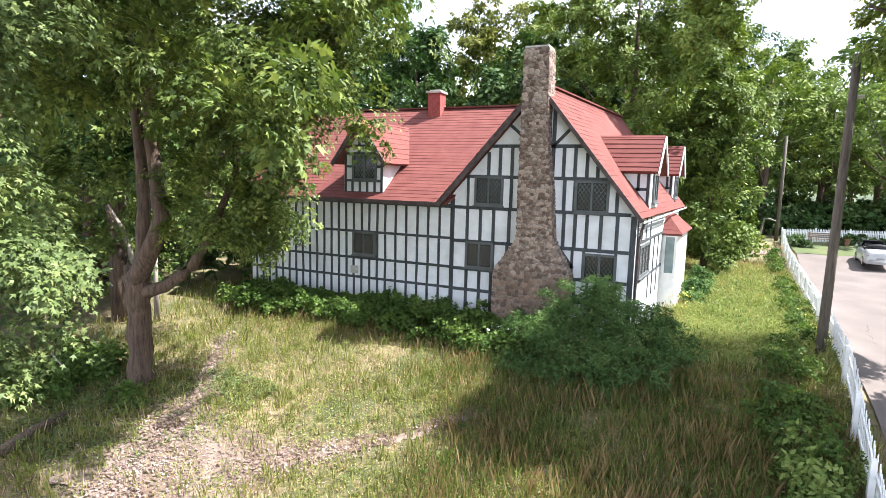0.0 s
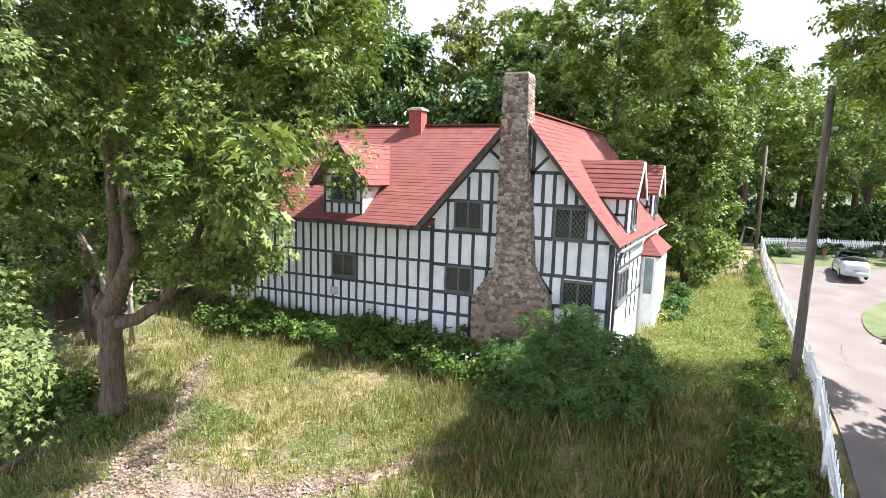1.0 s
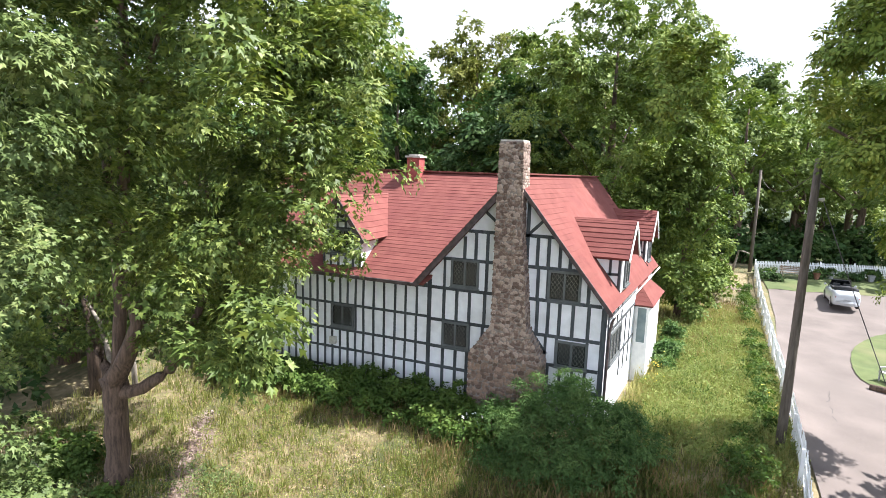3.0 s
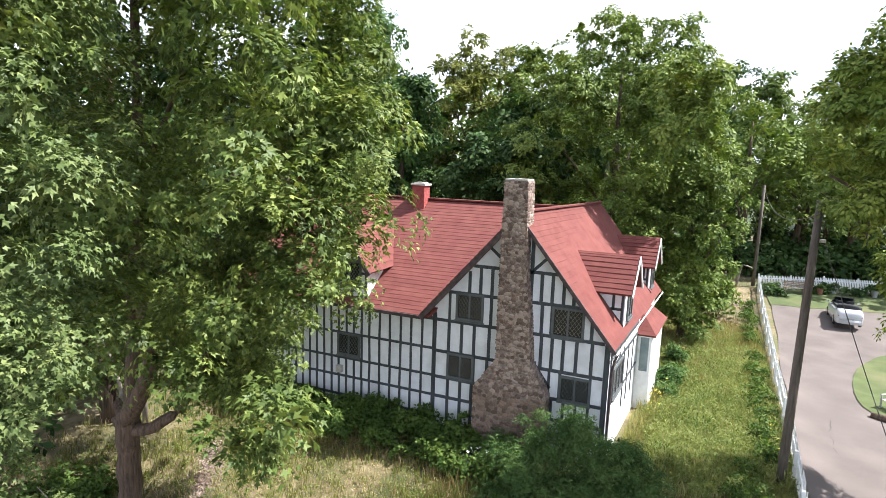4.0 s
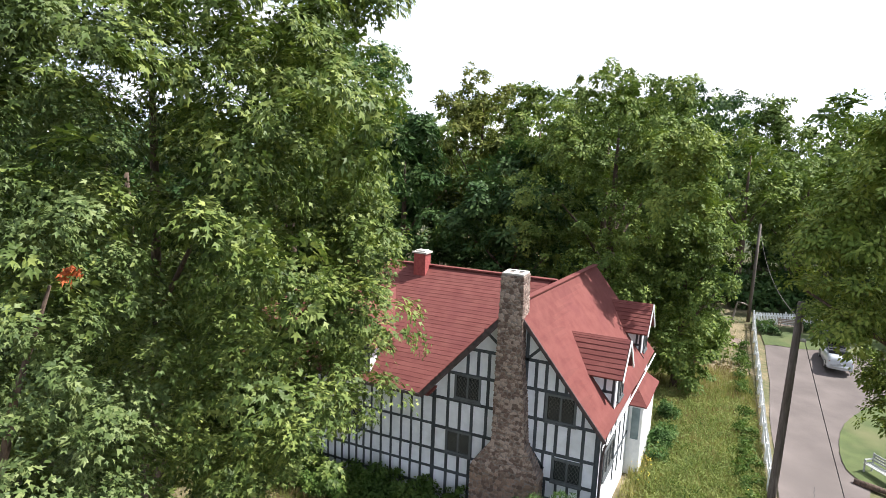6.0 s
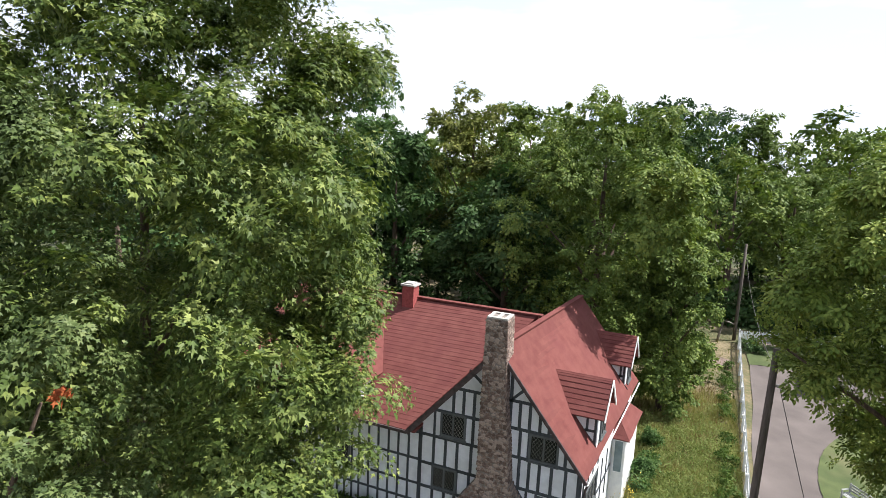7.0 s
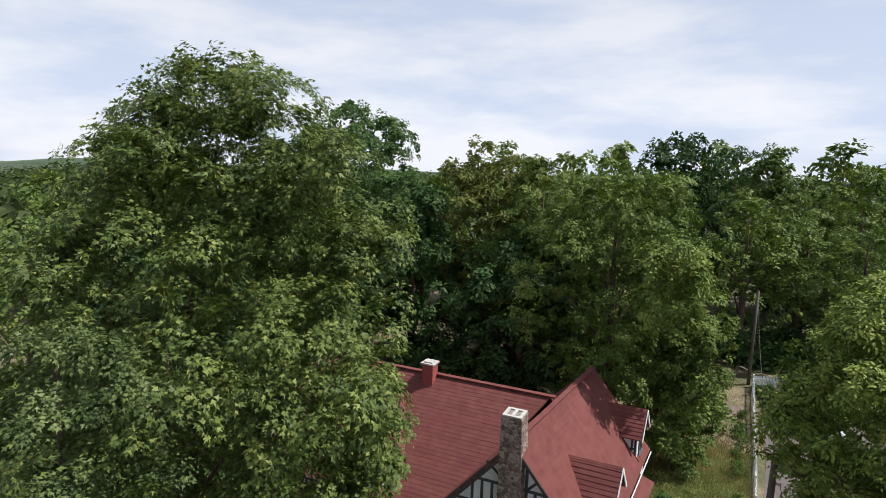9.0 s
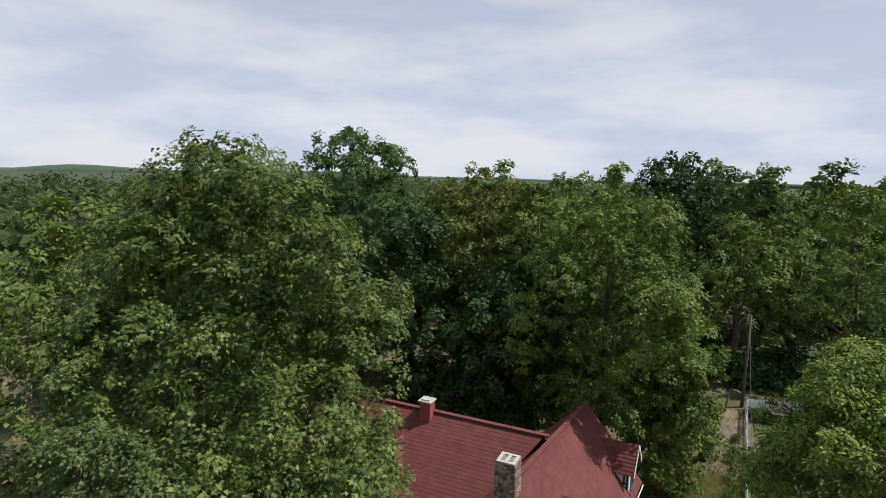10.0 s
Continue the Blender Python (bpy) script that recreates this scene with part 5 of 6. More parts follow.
# understory in the dark leaf colour, which stands in for deep shade
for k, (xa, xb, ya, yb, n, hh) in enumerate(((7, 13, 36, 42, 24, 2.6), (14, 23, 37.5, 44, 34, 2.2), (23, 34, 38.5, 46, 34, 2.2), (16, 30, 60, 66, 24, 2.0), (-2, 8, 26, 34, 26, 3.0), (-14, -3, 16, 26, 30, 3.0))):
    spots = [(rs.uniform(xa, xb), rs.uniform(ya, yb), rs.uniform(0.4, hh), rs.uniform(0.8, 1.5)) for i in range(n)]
    shrub("understory", "understory of the woods, shade put into its dark leaves", spots, 5500, 0.46, "rhomb", M_LEAFDARK, 70 + k)
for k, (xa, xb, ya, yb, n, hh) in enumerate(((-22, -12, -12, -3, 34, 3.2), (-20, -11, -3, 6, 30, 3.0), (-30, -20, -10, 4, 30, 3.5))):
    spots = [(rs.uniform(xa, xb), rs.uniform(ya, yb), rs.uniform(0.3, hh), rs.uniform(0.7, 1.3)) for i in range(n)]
    shrub("understory", "understory beyond the maple, shade put into its dark leaves", spots, 6000, 0.34, "rhomb", M_LEAFDARK, 80 + k)


def dirt_mask(x, y):
    path = np.abs(x - np.interp(y, [-11, -9, -7.5, -6, -4], [-3.2, -4.2, -4.9, -6.0, -7.3]))
    a = np.where((y < -3.8) & (y > -11.5), np.exp(-(path / np.interp(y, [-11, -9, -7, -4], [1.6, 1.1, 0.5, 0.3])) ** 2), 0)
    gully = np.abs(y - np.interp(x, [-4, -1.5, 0.5, 2.4], [-9.6, -8.7, -7.2, -5.0]))
    b = np.where((x > -4) & (x < 2.6), np.exp(-(gully / np.interp(x, [-4, 2.4], [0.9, 0.3])) ** 2), 0)
    return np.maximum(a, b)


def grass(name, label, n, xr, yr, hgt, wid, material, seed, weight):
    rng = np.random.default_rng(seed)
    tufts = n // 16
    k = rng.integers(0, tufts, n)
    spread = rng.uniform(0.05, 0.22, tufts)[k]
    x = rng.uniform(*xr, tufts)[k] + rng.normal(0, 1, n) * spread
    y = rng.uniform(*yr, tufts)[k] + rng.normal(0, 1, n) * spread
    tall = rng.uniform(0.55, 1.3, tufts)[k]
    keep = rng.random(n) < weight(x, y)
    keep &= ~((x > -10.2) & (x < 5.5 + 0.09 * y) & (y > -0.1) & (y < 10.2))
    keep &= x < 10.9 + 0.055 * np.maximum(y, 0) - 0.05
    x, y = x[keep], y[keep]
    p = np.stack([x, y, ground_z(x, y)], 1)
    h = rng.uniform(*hgt, len(x)) * tall[keep]
    ob = finish(name, blades(name, p, h, wid * rng.uniform(0.6, 1.3, len(x)), rng), material)
    tagged(ob, label, "grass", kind="stuff")


def patch(x, y, s, o):
    return 0.5 + 0.5 * np.sin(x * s + o + 1.3 * np.sin(y * s * 0.8)) * np.sin(y * s * 1.1 - o + np.sin(x * s * 0.6))


near = lambda x, y: np.clip(1.3 - np.hypot(x - 3, y + 8) / 26, 0.10, 1)
side = lambda x, y: smooth(5.0, 6.5, x) * smooth(-2, 1, y) * (1 - smooth(13, 19, y))
grass("meadow_grass", "ragged green meadow grass", 260000, (-13, 12.8), (-15, 33), (0.10, 0.38), 0.014, M_GRASS, 51, lambda x, y: near(x, y) * (1 - 0.85 * dirt_mask(x, y)) * (0.25 + 0.75 * patch(x, y, 0.8, 1)))
grass("dry_grass", "straw-coloured seeding meadow grass", 140000, (-13, 12.8), (-14, 33), (0.10, 0.36), 0.0065, M_STRAW, 52, lambda x, y: near(x, y) * (1 - 0.8 * dirt_mask(x, y)) * (0.25 + 0.6 * patch(x, y, 0.55, 2.5) ** 2) * (1 - 0.8 * smooth(1.0, 4.0, x) * (1 - smooth(-2, 2, y))) * (1 - 0.45 * side(x, y)))
grass("rust_grass", "tall reddish-brown seeding grass", 140000, (-9, 11), (-11, 24), (0.18, 0.52), 0.0042, M_RUST, 53,
      lambda x, y: np.clip(0.55 * np.exp(-((y + 2.5) / 0.6) ** 2) * (x < 2.5) * patch(x, y, 1.0, 0.2) + 0.8 * smooth(1, 4, x) * (1 - smooth(-4, -2, y)) * patch(x, y, 0.9, 0.4) + 0.9 * smooth(6, 12, y) * (1 - smooth(20, 23, y)) * (x > 5) * patch(x, y, 0.7, 0.9), 0, 1) * (1 - dirt_mask(x, y)))


def weeds(name, label, n, xr, yr, hgt, leaf, material, seed, weight):
    """Broad-leaved meadow plants: small sprays of leaves close over the ground."""
    rng = np.random.default_rng(seed)
    x, y = rng.uniform(*xr, n), rng.uniform(*yr, n)
    keep = (rng.random(n) < weight(x, y)) & ~((x > -10.2) & (x < 6.3 + 0.09 * y) & (y > -0.1) & (y < 10.2)) & (x < 10.8 + 0.055 * np.maximum(y, 0))
    x, y = x[keep], y[keep]
    k = 9
    h = rng.uniform(*hgt, len(x))
    px = np.repeat(x, k) + rng.normal(0, 0.09, len(x) * k)
    py = np.repeat(y, k) + rng.normal(0, 0.09, len(x) * k)
    pz = ground_z(px, py) + np.repeat(h, k) * rng.uniform(0.15, 1.0, len(px))
    nrm = rng.normal(size=(len(px), 3)) * 0.45 + np.array([0, 0, 1.0])
    ob = finish(name, leaves(name, np.stack([px, py, pz], 1), nrm, leaf * rng.uniform(0.6, 1.4, len(px)), "long", rng), material)
    tagged(ob, label, "weeds", kind="stuff")


shady = lambda x, y: smooth(0.6, 2.6, x + 0.25 * y + 1.5) * (1 - smooth(-2.4, -0.8, y)) * (1 - dirt_mask(x, y))
grass("tall_grass", "tall thin rusty grass gone to seed", 60000, (0.4, 10.2), (-12.5, -1), (0.25, 0.62), 0.0028, M_RUST, 55, lambda x, y: shady(x, y) * (0.05 + 0.45 * patch(x, y, 1.2, 0.7) ** 2))
grass("deep_grass", "deep green grass under the tall stalks", 110000, (0.4, 10.2), (-12.5, -1), (0.15, 0.42), 0.006, M_DEEPGRASS, 56, lambda x, y: shady(x, y) * (0.1 + 0.8 * patch(x, y, 1.4, 2.9)))
weeds("meadow_weeds", "low broad-leaved green weeds in the meadow", 21000, (-12, 11), (-12, 8), (0.06, 0.24), 0.075, M_WEED, 61, lambda x, y: (0.8 * patch(x, y, 1.1, 3.0) ** 2 + 0.22) * (1 - 0.9 * dirt_mask(x, y)))
grass("side_grass", "tall yellow-green grass beside the house", 70000, (5.4, 12.4), (-1, 21), (0.18, 0.5), 0.012, M_SIDEGRASS, 54, lambda x, y: smooth(5.0, 6.0, x) * smooth(-2, 1, y) * (1 - smooth(19.5, 21, y)) * (0.35 + 0.65 * patch(x, y, 0.9, 1.7)))
weeds("side_weeds", "tall leafy green weeds beside the house", 9500, (5.6, 11.4), (-1, 15), (0.15, 0.55), 0.115, M_SIDEWEED, 62, lambda x, y: side(x, y) * (0.4 + 0.6 * patch(x, y, 0.7, 0.5)))
weeds("shade_weeds", "yellowish low weeds at the foot of the maple", 3000, (-8, -3.2), (-11, -6), (0.1, 0.3), 0.10, M_LEAF2, 63, lambda x, y: 0.8 * patch(x, y, 1.3, 2.0) * (1 - 0.8 * dirt_mask(x, y)))


def mounds(name, label, n, xr, yr, rad, hgt, per, leaf, material, seed, weight, shape="long"):
    """Low rounded plants of uneven size, each a dome of leaves."""
    rng = np.random.default_rng(seed)
    x, y = rng.uniform(*xr, n), rng.uniform(*yr, n)
    keep = (rng.random(n) < weight(x, y)) & ~((x > -10.4) & (x < 6.2 + 0.09 * y) & (y > -0.3) & (y < 10.4)) & (x < 10.4 + 0.055 * np.maximum(y, 0))
    x, y = x[keep], y[keep]
    r = rng.uniform(*rad, len(x))
    h = rng.uniform(*hgt, len(x)) * (r / rad[1]) ** 0.5
    k = np.repeat(np.arange(len(x)), per)
    v = unit(rng.normal(size=(len(k), 3)))
    v[:, 2] = np.abs(v[:, 2])
    out = v * rng.uniform(0.55, 1.08, (len(k), 1))
    px, py = x[k] + out[:, 0] * r[k], y[k] + out[:, 1] * r[k]
    p = np.stack([px, py, ground_z(px, py) + 0.04 + out[:, 2] * h[k]], 1)
    nrm = v * 0.6 + np.array([0, 0, 0.6]) + rng.normal(size=v.shape) * 0.45
    ob = finish(name, leaves(name, p, nrm, leaf * rng.uniform(0.6, 1.4, len(k)), shape, rng, v + np.array([0, 0, 0.2])), material)
    tagged(ob, label, "weeds", kind="stuff")


edge = lambda x, y: smooth(5.6, 6.6, x) * smooth(-1.5, 0.5, y)
mounds("weed_mounds", "rounded clumps of leafy green weeds beside the house", 900, (5.6, 11.2), (-1.5, 19), (0.25, 0.8), (0.35, 0.85), 64, 0.13, M_SIDEWEED, 64, lambda x, y: edge(x, y) * (1 - 0.55 * smooth(12, 17, y)) * (0.25 + 0.75 * patch(x, y, 0.8, 2.2)))
mounds("dark_mounds", "dark green low shrubs in the tall grass", 60, (6.0, 10.6), (0, 14), (0.3, 0.7), (0.3, 0.8), 110, 0.12, M_IVY, 65, lambda x, y: edge(x, y) * patch(x, y, 0.6, 0.9))
mounds("meadow_mounds", "small tufted green weeds scattered over the meadow", 900, (-8.5, 9.8), (-11.5, -1.8), (0.12, 0.38), (0.10, 0.34), 34, 0.085, M_WEED, 66, lambda x, y: (0.25 + 0.75 * patch(x, y, 0.9, 4.0)) * (1 - 0.95 * dirt_mask(x, y)))
mounds("dark_tufts", "darker green weeds among the tall rusty grass", 420, (1.2, 9.8), (-11.5, -2.2), (0.15, 0.45), (0.15, 0.45), 44, 0.09, M_IVY, 67, lambda x, y: smooth(1.0, 3.0, x) * (0.2 + 0.8 * patch(x, y, 1.1, 1.4)))


def thatch():
    rng = np.random.default_rng(19)
    n = 90000
    x, y = rng.uniform(-9.5, 10.6, n), rng.uniform(-12.5, 4, n)
    keep = ~((x > -10.2) & (x < 6.3 + 0.09 * y) & (y > -0.3)) & (x < 10.0 + 0.06 * (y + 8))
    keep &= rng.random(n) < (1 - 0.35 * smooth(1.5, 4.5, x)) * np.clip(1.15 - np.hypot(x - 3, y + 8) / 20, 0.25, 1) * (1 - 0.8 * dirt_mask(x, y))
    x, y = x[keep], y[keep]
    p = np.stack([x, y, ground_z(x, y) + rng.uniform(0.03, 0.16, len(x))], 1)
    nrm = rng.normal(size=p.shape) * 0.5 + np.array([0, 0, 1.0])
    ob = finish("meadow_thatch", leaves("meadow_thatch", p, nrm, rng.uniform(0.035, 0.10, len(x)), "long", rng), M_THATCH)
    tagged(ob, "low herbs and dry stalks matted over the meadow", "weeds", kind="stuff")


thatch()


def litter():
    rng = np.random.default_rng(9)
    n = 60000
    x, y = rng.uniform(-7.5, 2.8, n), rng.uniform(-12, -3.8, n)
    k = rng.random(n) < (0.75 * dirt_mask(x, y) + 0.035) * (1 - 0.7 * smooth(-0.6, 0.6, x))
    x, y = x[k], y[k]
    p = np.stack([x, y, ground_z(x, y) + rng.uniform(0.03, 0.07, len(x))], 1)
    nrm = rng.normal(size=p.shape) * 0.35 + np.array([0, 0, 1.0])
    ob = finish("leaf_litter", leaves("leaf_litter", p, nrm, rng.uniform(0.04, 0.10, len(x)), "rhomb", rng), M_LITTER)
    tagged(ob, "dry fallen leaves on bare dirt", "leaf litter", kind="stuff")


litter()


# ---- fence, poles, wire ----
FENCE = [(10.1, -8.0), (10.45, -4.0), (10.75, -1.0), (11.2, 4.5), (11.7, 12.0), (12.4, 21.5), (12.95, 32.0)]


def picket_fence(name, label, line, side, step, near_part):
    f = thing(name, label, "fence", at=(line[0][0], line[0][1], gz(*line[0])))
    sizes = []
    P = [Vector((x, y, 0)) for x, y in line]
    seg = [(a, b, (b - a).length) for a, b in zip(P, P[1:])]
    total = sum(s[2] for s in seg)

    def at(s):
        for a, b, ln in seg:
            if s <= ln:
                q = a.lerp(b, s / ln)
                return Vector((q.x, q.y, gz(q.x, q.y))), (b - a).normalized()
            s -= ln
        return Vector((P[-1].x, P[-1].y, gz(P[-1].x, P[-1].y))), (seg[-1][1] - seg[-1][0]).normalized()

    b = bmesh.new()
    poly(b, [(-0.035, 0, 0), (0.035, 0, 0), (0.035, 0, 0.92), (0, 0, 1.0), (-0.035, 0, 0.92)], 0.02, (0, 1, 0))
    data = bpy.data.meshes.new("picket")
    b.to_mesh(data)
    b.free()
    data.materials.append(M_FENCE)
    rr = random.Random(8)
    s, i = 0.0, 0
    rest = bmesh.new()
    while s < total:
        q, d = at(s)
        ang = math.atan2(d.y, d.x)
        if i < 290 and near_part:
            o = new("picket", data)
            o.parent = f
            o.location = q + Vector((0, 0, 0.05)) - f.location
            o.rotation_euler = (rr.uniform(-0.02, 0.02), rr.uniform(-0.02, 0.02), ang)
        elif not near_part and i < 290:
            o = new("picket", data)
            o.parent = f
            o.location = q + Vector((0, 0, 0.05)) - f.location
            o.rotation_euler = (0, rr.uniform(-0.02, 0.02), ang)
        else:
            n = Vector((-d.y, d.x, 0))
            poly(rest, [q + d * k + Vector((0, 0, z)) for k, z in ((-0.035, 0.05), (0.035, 0.05), (0.035, 0.97), (0, 1.05), (-0.035, 0.97))], 0.02, n)
        s += step
        i += 1
    if len(rest.verts):
        tagged(part("picket_rest", rest, M_FENCE, f), kind="stuff")
    else:
        rest.free()
    for z in (0.3, 0.8):
        s = 0.0
        while s < total - 0.01:
            e = min(s + 2.4, total)
            (a, d), (c, d2) = at(s), at(e)
            n = Vector((-d.y, d.x, 0)) * side
            bm = bmesh.new()
            beam(bm, a + Vector((0, 0, z)) + n * 0.02, c + Vector((0, 0, z)) + n * 0.02, 0.08, 0.035, n)
            part("rail", bm, M_FENCE, f)
            s = e
    s = 0.0
    while s <= total:
        q, d = at(s)
        n = Vector((-d.y, d.x, 0)) * side
        bm = bmesh.new()
        c = q + n * 0.1
        box(bm, (c.x - 0.05, c.y - 0.05, c.z - 0.1), (c.x + 0.05, c.y + 0.05, c.z + 1.12))
        bm.faces.ensure_lookup_table()
        part("post", bm, M_FENCE, f)
        s += 2.4
    return f


picket_fence("picket_fence", "long white-painted picket fence between meadow and driveway", FENCE, 1, 0.15, True)
picket_fence("picket_fence", "white picket fence closing the end of the driveway", [(12.95, 32.0), (17, 33.2), (22, 34.4), (29, 36)], 1, 0.115, False)


def utility_pole():
    x, y = 10.45, 1.1
    p = thing("utility_pole", "weathered wooden utility pole beside the fence", "pole", at=(x, y, gz(x, y)))
    bm = bmesh.new()
    tube(bm, [(x, y, gz(x, y) - 0.2), (x + 0.09, y + 0.35, 3), (x + 0.18, y + 0.7, 6), (x + 0.26, y + 1.0, 8.75)], [0.14, 0.13, 0.12, 0.105], 14)
    part("shaft", bm, M_POLE, p, smooth=True)
    bm = bmesh.new()
    tube(bm, [(x + 0.2, y + 0.88, 7.5), (x + 0.36, y + 0.9, 7.55), (x + 0.5, y + 0.9, 7.55)], [0.025, 0.05, 0.06], 8)
    part("insulator", bm, M_CAP, p)
    pts, n = [], 24
    for i in range(n + 1):
        f = i / n
        pts.append((x + 0.46 + 2.3 * f, y + 0.9 - 6.4 * f, 7.55 - 8.1 * f - 4 * 0.25 * f * (1 - f)))
    bm = bmesh.new()
    tube(bm, pts, [0.012] * (n + 1), 6)
    w = part("service_wire", bm, M_CRACK)
    tagged(w, "thin black guy wire slanting down from the pole", "wire")


utility_pole()


def far_pole():
    x, y = 12.62, 32.5
    p = thing("utility_pole", "distant thin wooden utility pole past the fence", "pole", at=(x, y, gz(x, y)))
    bm = bmesh.new()
    tube(bm, [(x, y, gz(x, y) - 0.2), (x, y, 5), (x, y, 8.7)], [0.14, 0.12, 0.10], 10)
    part("shaft", bm, M_POLE, p, smooth=True)
    bm = bmesh.new()
    pts = [(12.62 - 2.07 * f, 32.5 - 31.4 * f, 8.5 - 0.1 * f - 4 * 1.0 * f * (1 - f)) for f in [i / 24 for i in range(25)]]
    tube(bm, pts, [0.012] * 25, 6)
    tagged(part("service_wire", bm, M_CRACK), "thin overhead wire between the two poles", "wire")


far_pole()


# ---- car, benches, clutter ----
def paint(name, colour, rough=0.25, coat=0.6, metal=0.0):
    m, n, l, b = nodes_of(name)
    nz = n.new("ShaderNodeTexNoise")
    nz.inputs["Scale"].default_value, nz.inputs["Detail"].default_value = 3.0, 4
    r = ramp_of(n, [(0.35, tuple(c * 0.86 for c in colour)), (0.65, colour)])
    l.new(nz.outputs["Fac"], r.inputs["Fac"])
    l.new(r.outputs["Color"], b.inputs["Base Color"])
    b.inputs["Roughness"].default_value, b.inputs["Coat Weight"].default_value, b.inputs["Metallic"].default_value = rough, coat, metal
    return m


M_CARPAINT = paint("silver_white_paint", (0.50, 0.52, 0.55))
M_BLACK = surface("black_cloth", (0.015, 0.016, 0.018), (0.035, 0.036, 0.04), 9, 0.9, 0.3)
M_RUBBER = surface("rubber", (0.012, 0.012, 0.012), (0.03, 0.03, 0.03), 12, 0.85, 0.2)
M_ALLOY = paint("alloy", (0.5, 0.5, 0.52), 0.3, 0.0, 0.9)
M_TAIL = paint("tail_lamp_red", (0.35, 0.02, 0.02), 0.15, 0.8)
M_BENCH = surface("weathered_bench_wood", (0.16, 0.12, 0.09), (0.34, 0.27, 0.21), 6, 0.85, 0.4, 40, stretch=(0.6, 5, 5))
M_GREYWOOD = surface("weathered_grey_wood", (0.26, 0.27, 0.26), (0.48, 0.49, 0.47), 6, 0.85, 0.3, 40, stretch=(0.6, 5, 5))
M_POT = surface("terracotta", (0.16, 0.075, 0.05), (0.26, 0.13, 0.09), 8, 0.9, 0.2)
M_GREY = surface("grey_plastic", (0.20, 0.21, 0.22), (0.34, 0.35, 0.36), 8, 0.6, 0.1)


def convertible(x, y, heading):
    z0 = gz(x, y) + 0.06
    c = thing("car", "small white convertible car with folded black roof, parked on the drive", "car", at=(x, y, z0))
    c.rotation_euler = (0, 0, heading)
    c.scale = (0.86, 0.92, 1.1)

    def put(name, bm, mat, parent=c, label="", smooth=False):
        data = bpy.data.meshes.new(name)
        bm.to_mesh(data)
        bm.free()
        data.materials.append(mat)
        if smooth:
            data.polygons.foreach_set("use_smooth", [True] * len(data.polygons))
        o = new(name, data)
        o.parent = parent
        if label:
            tagged(o, label)
        return o

    # body sections from rear (y = -2.05) to nose (y = 2.05): y, half width at sill, half width at waist, waist height, deck height
    sec = [(-2.06, 0.66, 0.70, 0.60, 0.74), (-1.97, 0.78, 0.81, 0.72, 0.90), (-1.72, 0.84, 0.86, 0.82, 1.02), (-1.3, 0.86, 0.88, 0.86, 1.05), (-0.9, 0.88, 0.89, 0.84, 0.98), (0.6, 0.87, 0.88, 0.84, 0.97), (1.0, 0.87, 0.87, 0.82, 0.96),
           (1.5, 0.84, 0.85, 0.72, 0.86), (1.9, 0.74, 0.76, 0.60, 0.70), (2.06, 0.52, 0.56, 0.48, 0.52)]
    bm = bmesh.new()
    rings = []
    for yy, a, b, h, d in sec:
        prof = [(-a, 0.24), (-b, 0.42), (-b * 0.99, h), (-b * 0.86, d * 0.97), (-b * 0.4, d + 0.015), (b * 0.4, d + 0.015), (b * 0.86, d * 0.97), (b * 0.99, h), (b, 0.42), (a, 0.24)]
        rings.append([bm.verts.new((px, yy, pz)) for px, pz in prof])
    for r0, r1 in zip(rings, rings[1:]):
        for k in range(10):
            bm.faces.new((r0[k], r1[k], r1[(k + 1) % 10], r0[(k + 1) % 10]))
    bm.faces.new(rings[0][::-1])
    bm.faces.new(rings[-1])
    bmesh.ops.recalc_face_normals(bm, faces=bm.faces[:])
    bmesh.ops.subdivide_edges(bm, edges=bm.edges[:], cuts=1, use_grid_fill=True, smooth=0.35)
    for v in bm.verts:
        v.co.z = max(v.co.z, 0.22)
    body = put("body", bm, M_CARPAINT, smooth=True)
    bm = bmesh.new()
    poly(bm, [(-0.64, -1.3, 1.03), (0.64, -1.3, 1.03), (0.70, 0.75, 1.0), (-0.70, 0.75, 1.0)], 0.04, (0, 0, 1))
    put("cabin", bm, M_BLACK, c, "open dark cabin")
    for sx in (-0.36, 0.36):
        for sy in (-0.35, 0.35):
            bm = bmesh.new()
            box(bm, (sx - 0.24, sy - 0.08, 1.0), (sx + 0.24, sy + 0.06, 1.2 if sy > 0 else 1.12))
            bmesh.ops.bevel(bm, geom=bm.edges[:], offset=0.04, segments=2, affect="EDGES")
            put("seat", bm, M_BLACK)
    bm = bmesh.new()
    tube(bm, [(-0.72, -1.32, 1.06), (-0.4, -1.46, 1.14), (0, -1.5, 1.16), (0.4, -1.46, 1.14), (0.72, -1.32, 1.06)], [0.11, 0.15, 0.16, 0.15, 0.11], 10)
    put("folded_roof", bm, M_BLACK, c, "folded black fabric roof", True)
    bm = bmesh.new()
    poly(bm, [(-0.70, 0.95, 0.98), (0.70, 0.95, 0.98), (0.58, 0.55, 1.36), (-0.58, 0.55, 1.36)], 0.015, (0, 0.7, 0.7))
    ws = put("windscreen", bm, M_GLASS)
    bm = bmesh.new()
    tube(bm, [(-0.74, 0.98, 0.96), (-0.61, 0.55, 1.38), (0.61, 0.55, 1.38), (0.74, 0.98, 0.96)], [0.03] * 4, 6)
    put("frame", bm, M_BLACK, ws)
    for sx in (-1, 1):
        for yy in (-1.25, 1.28):
            bm = bmesh.new()
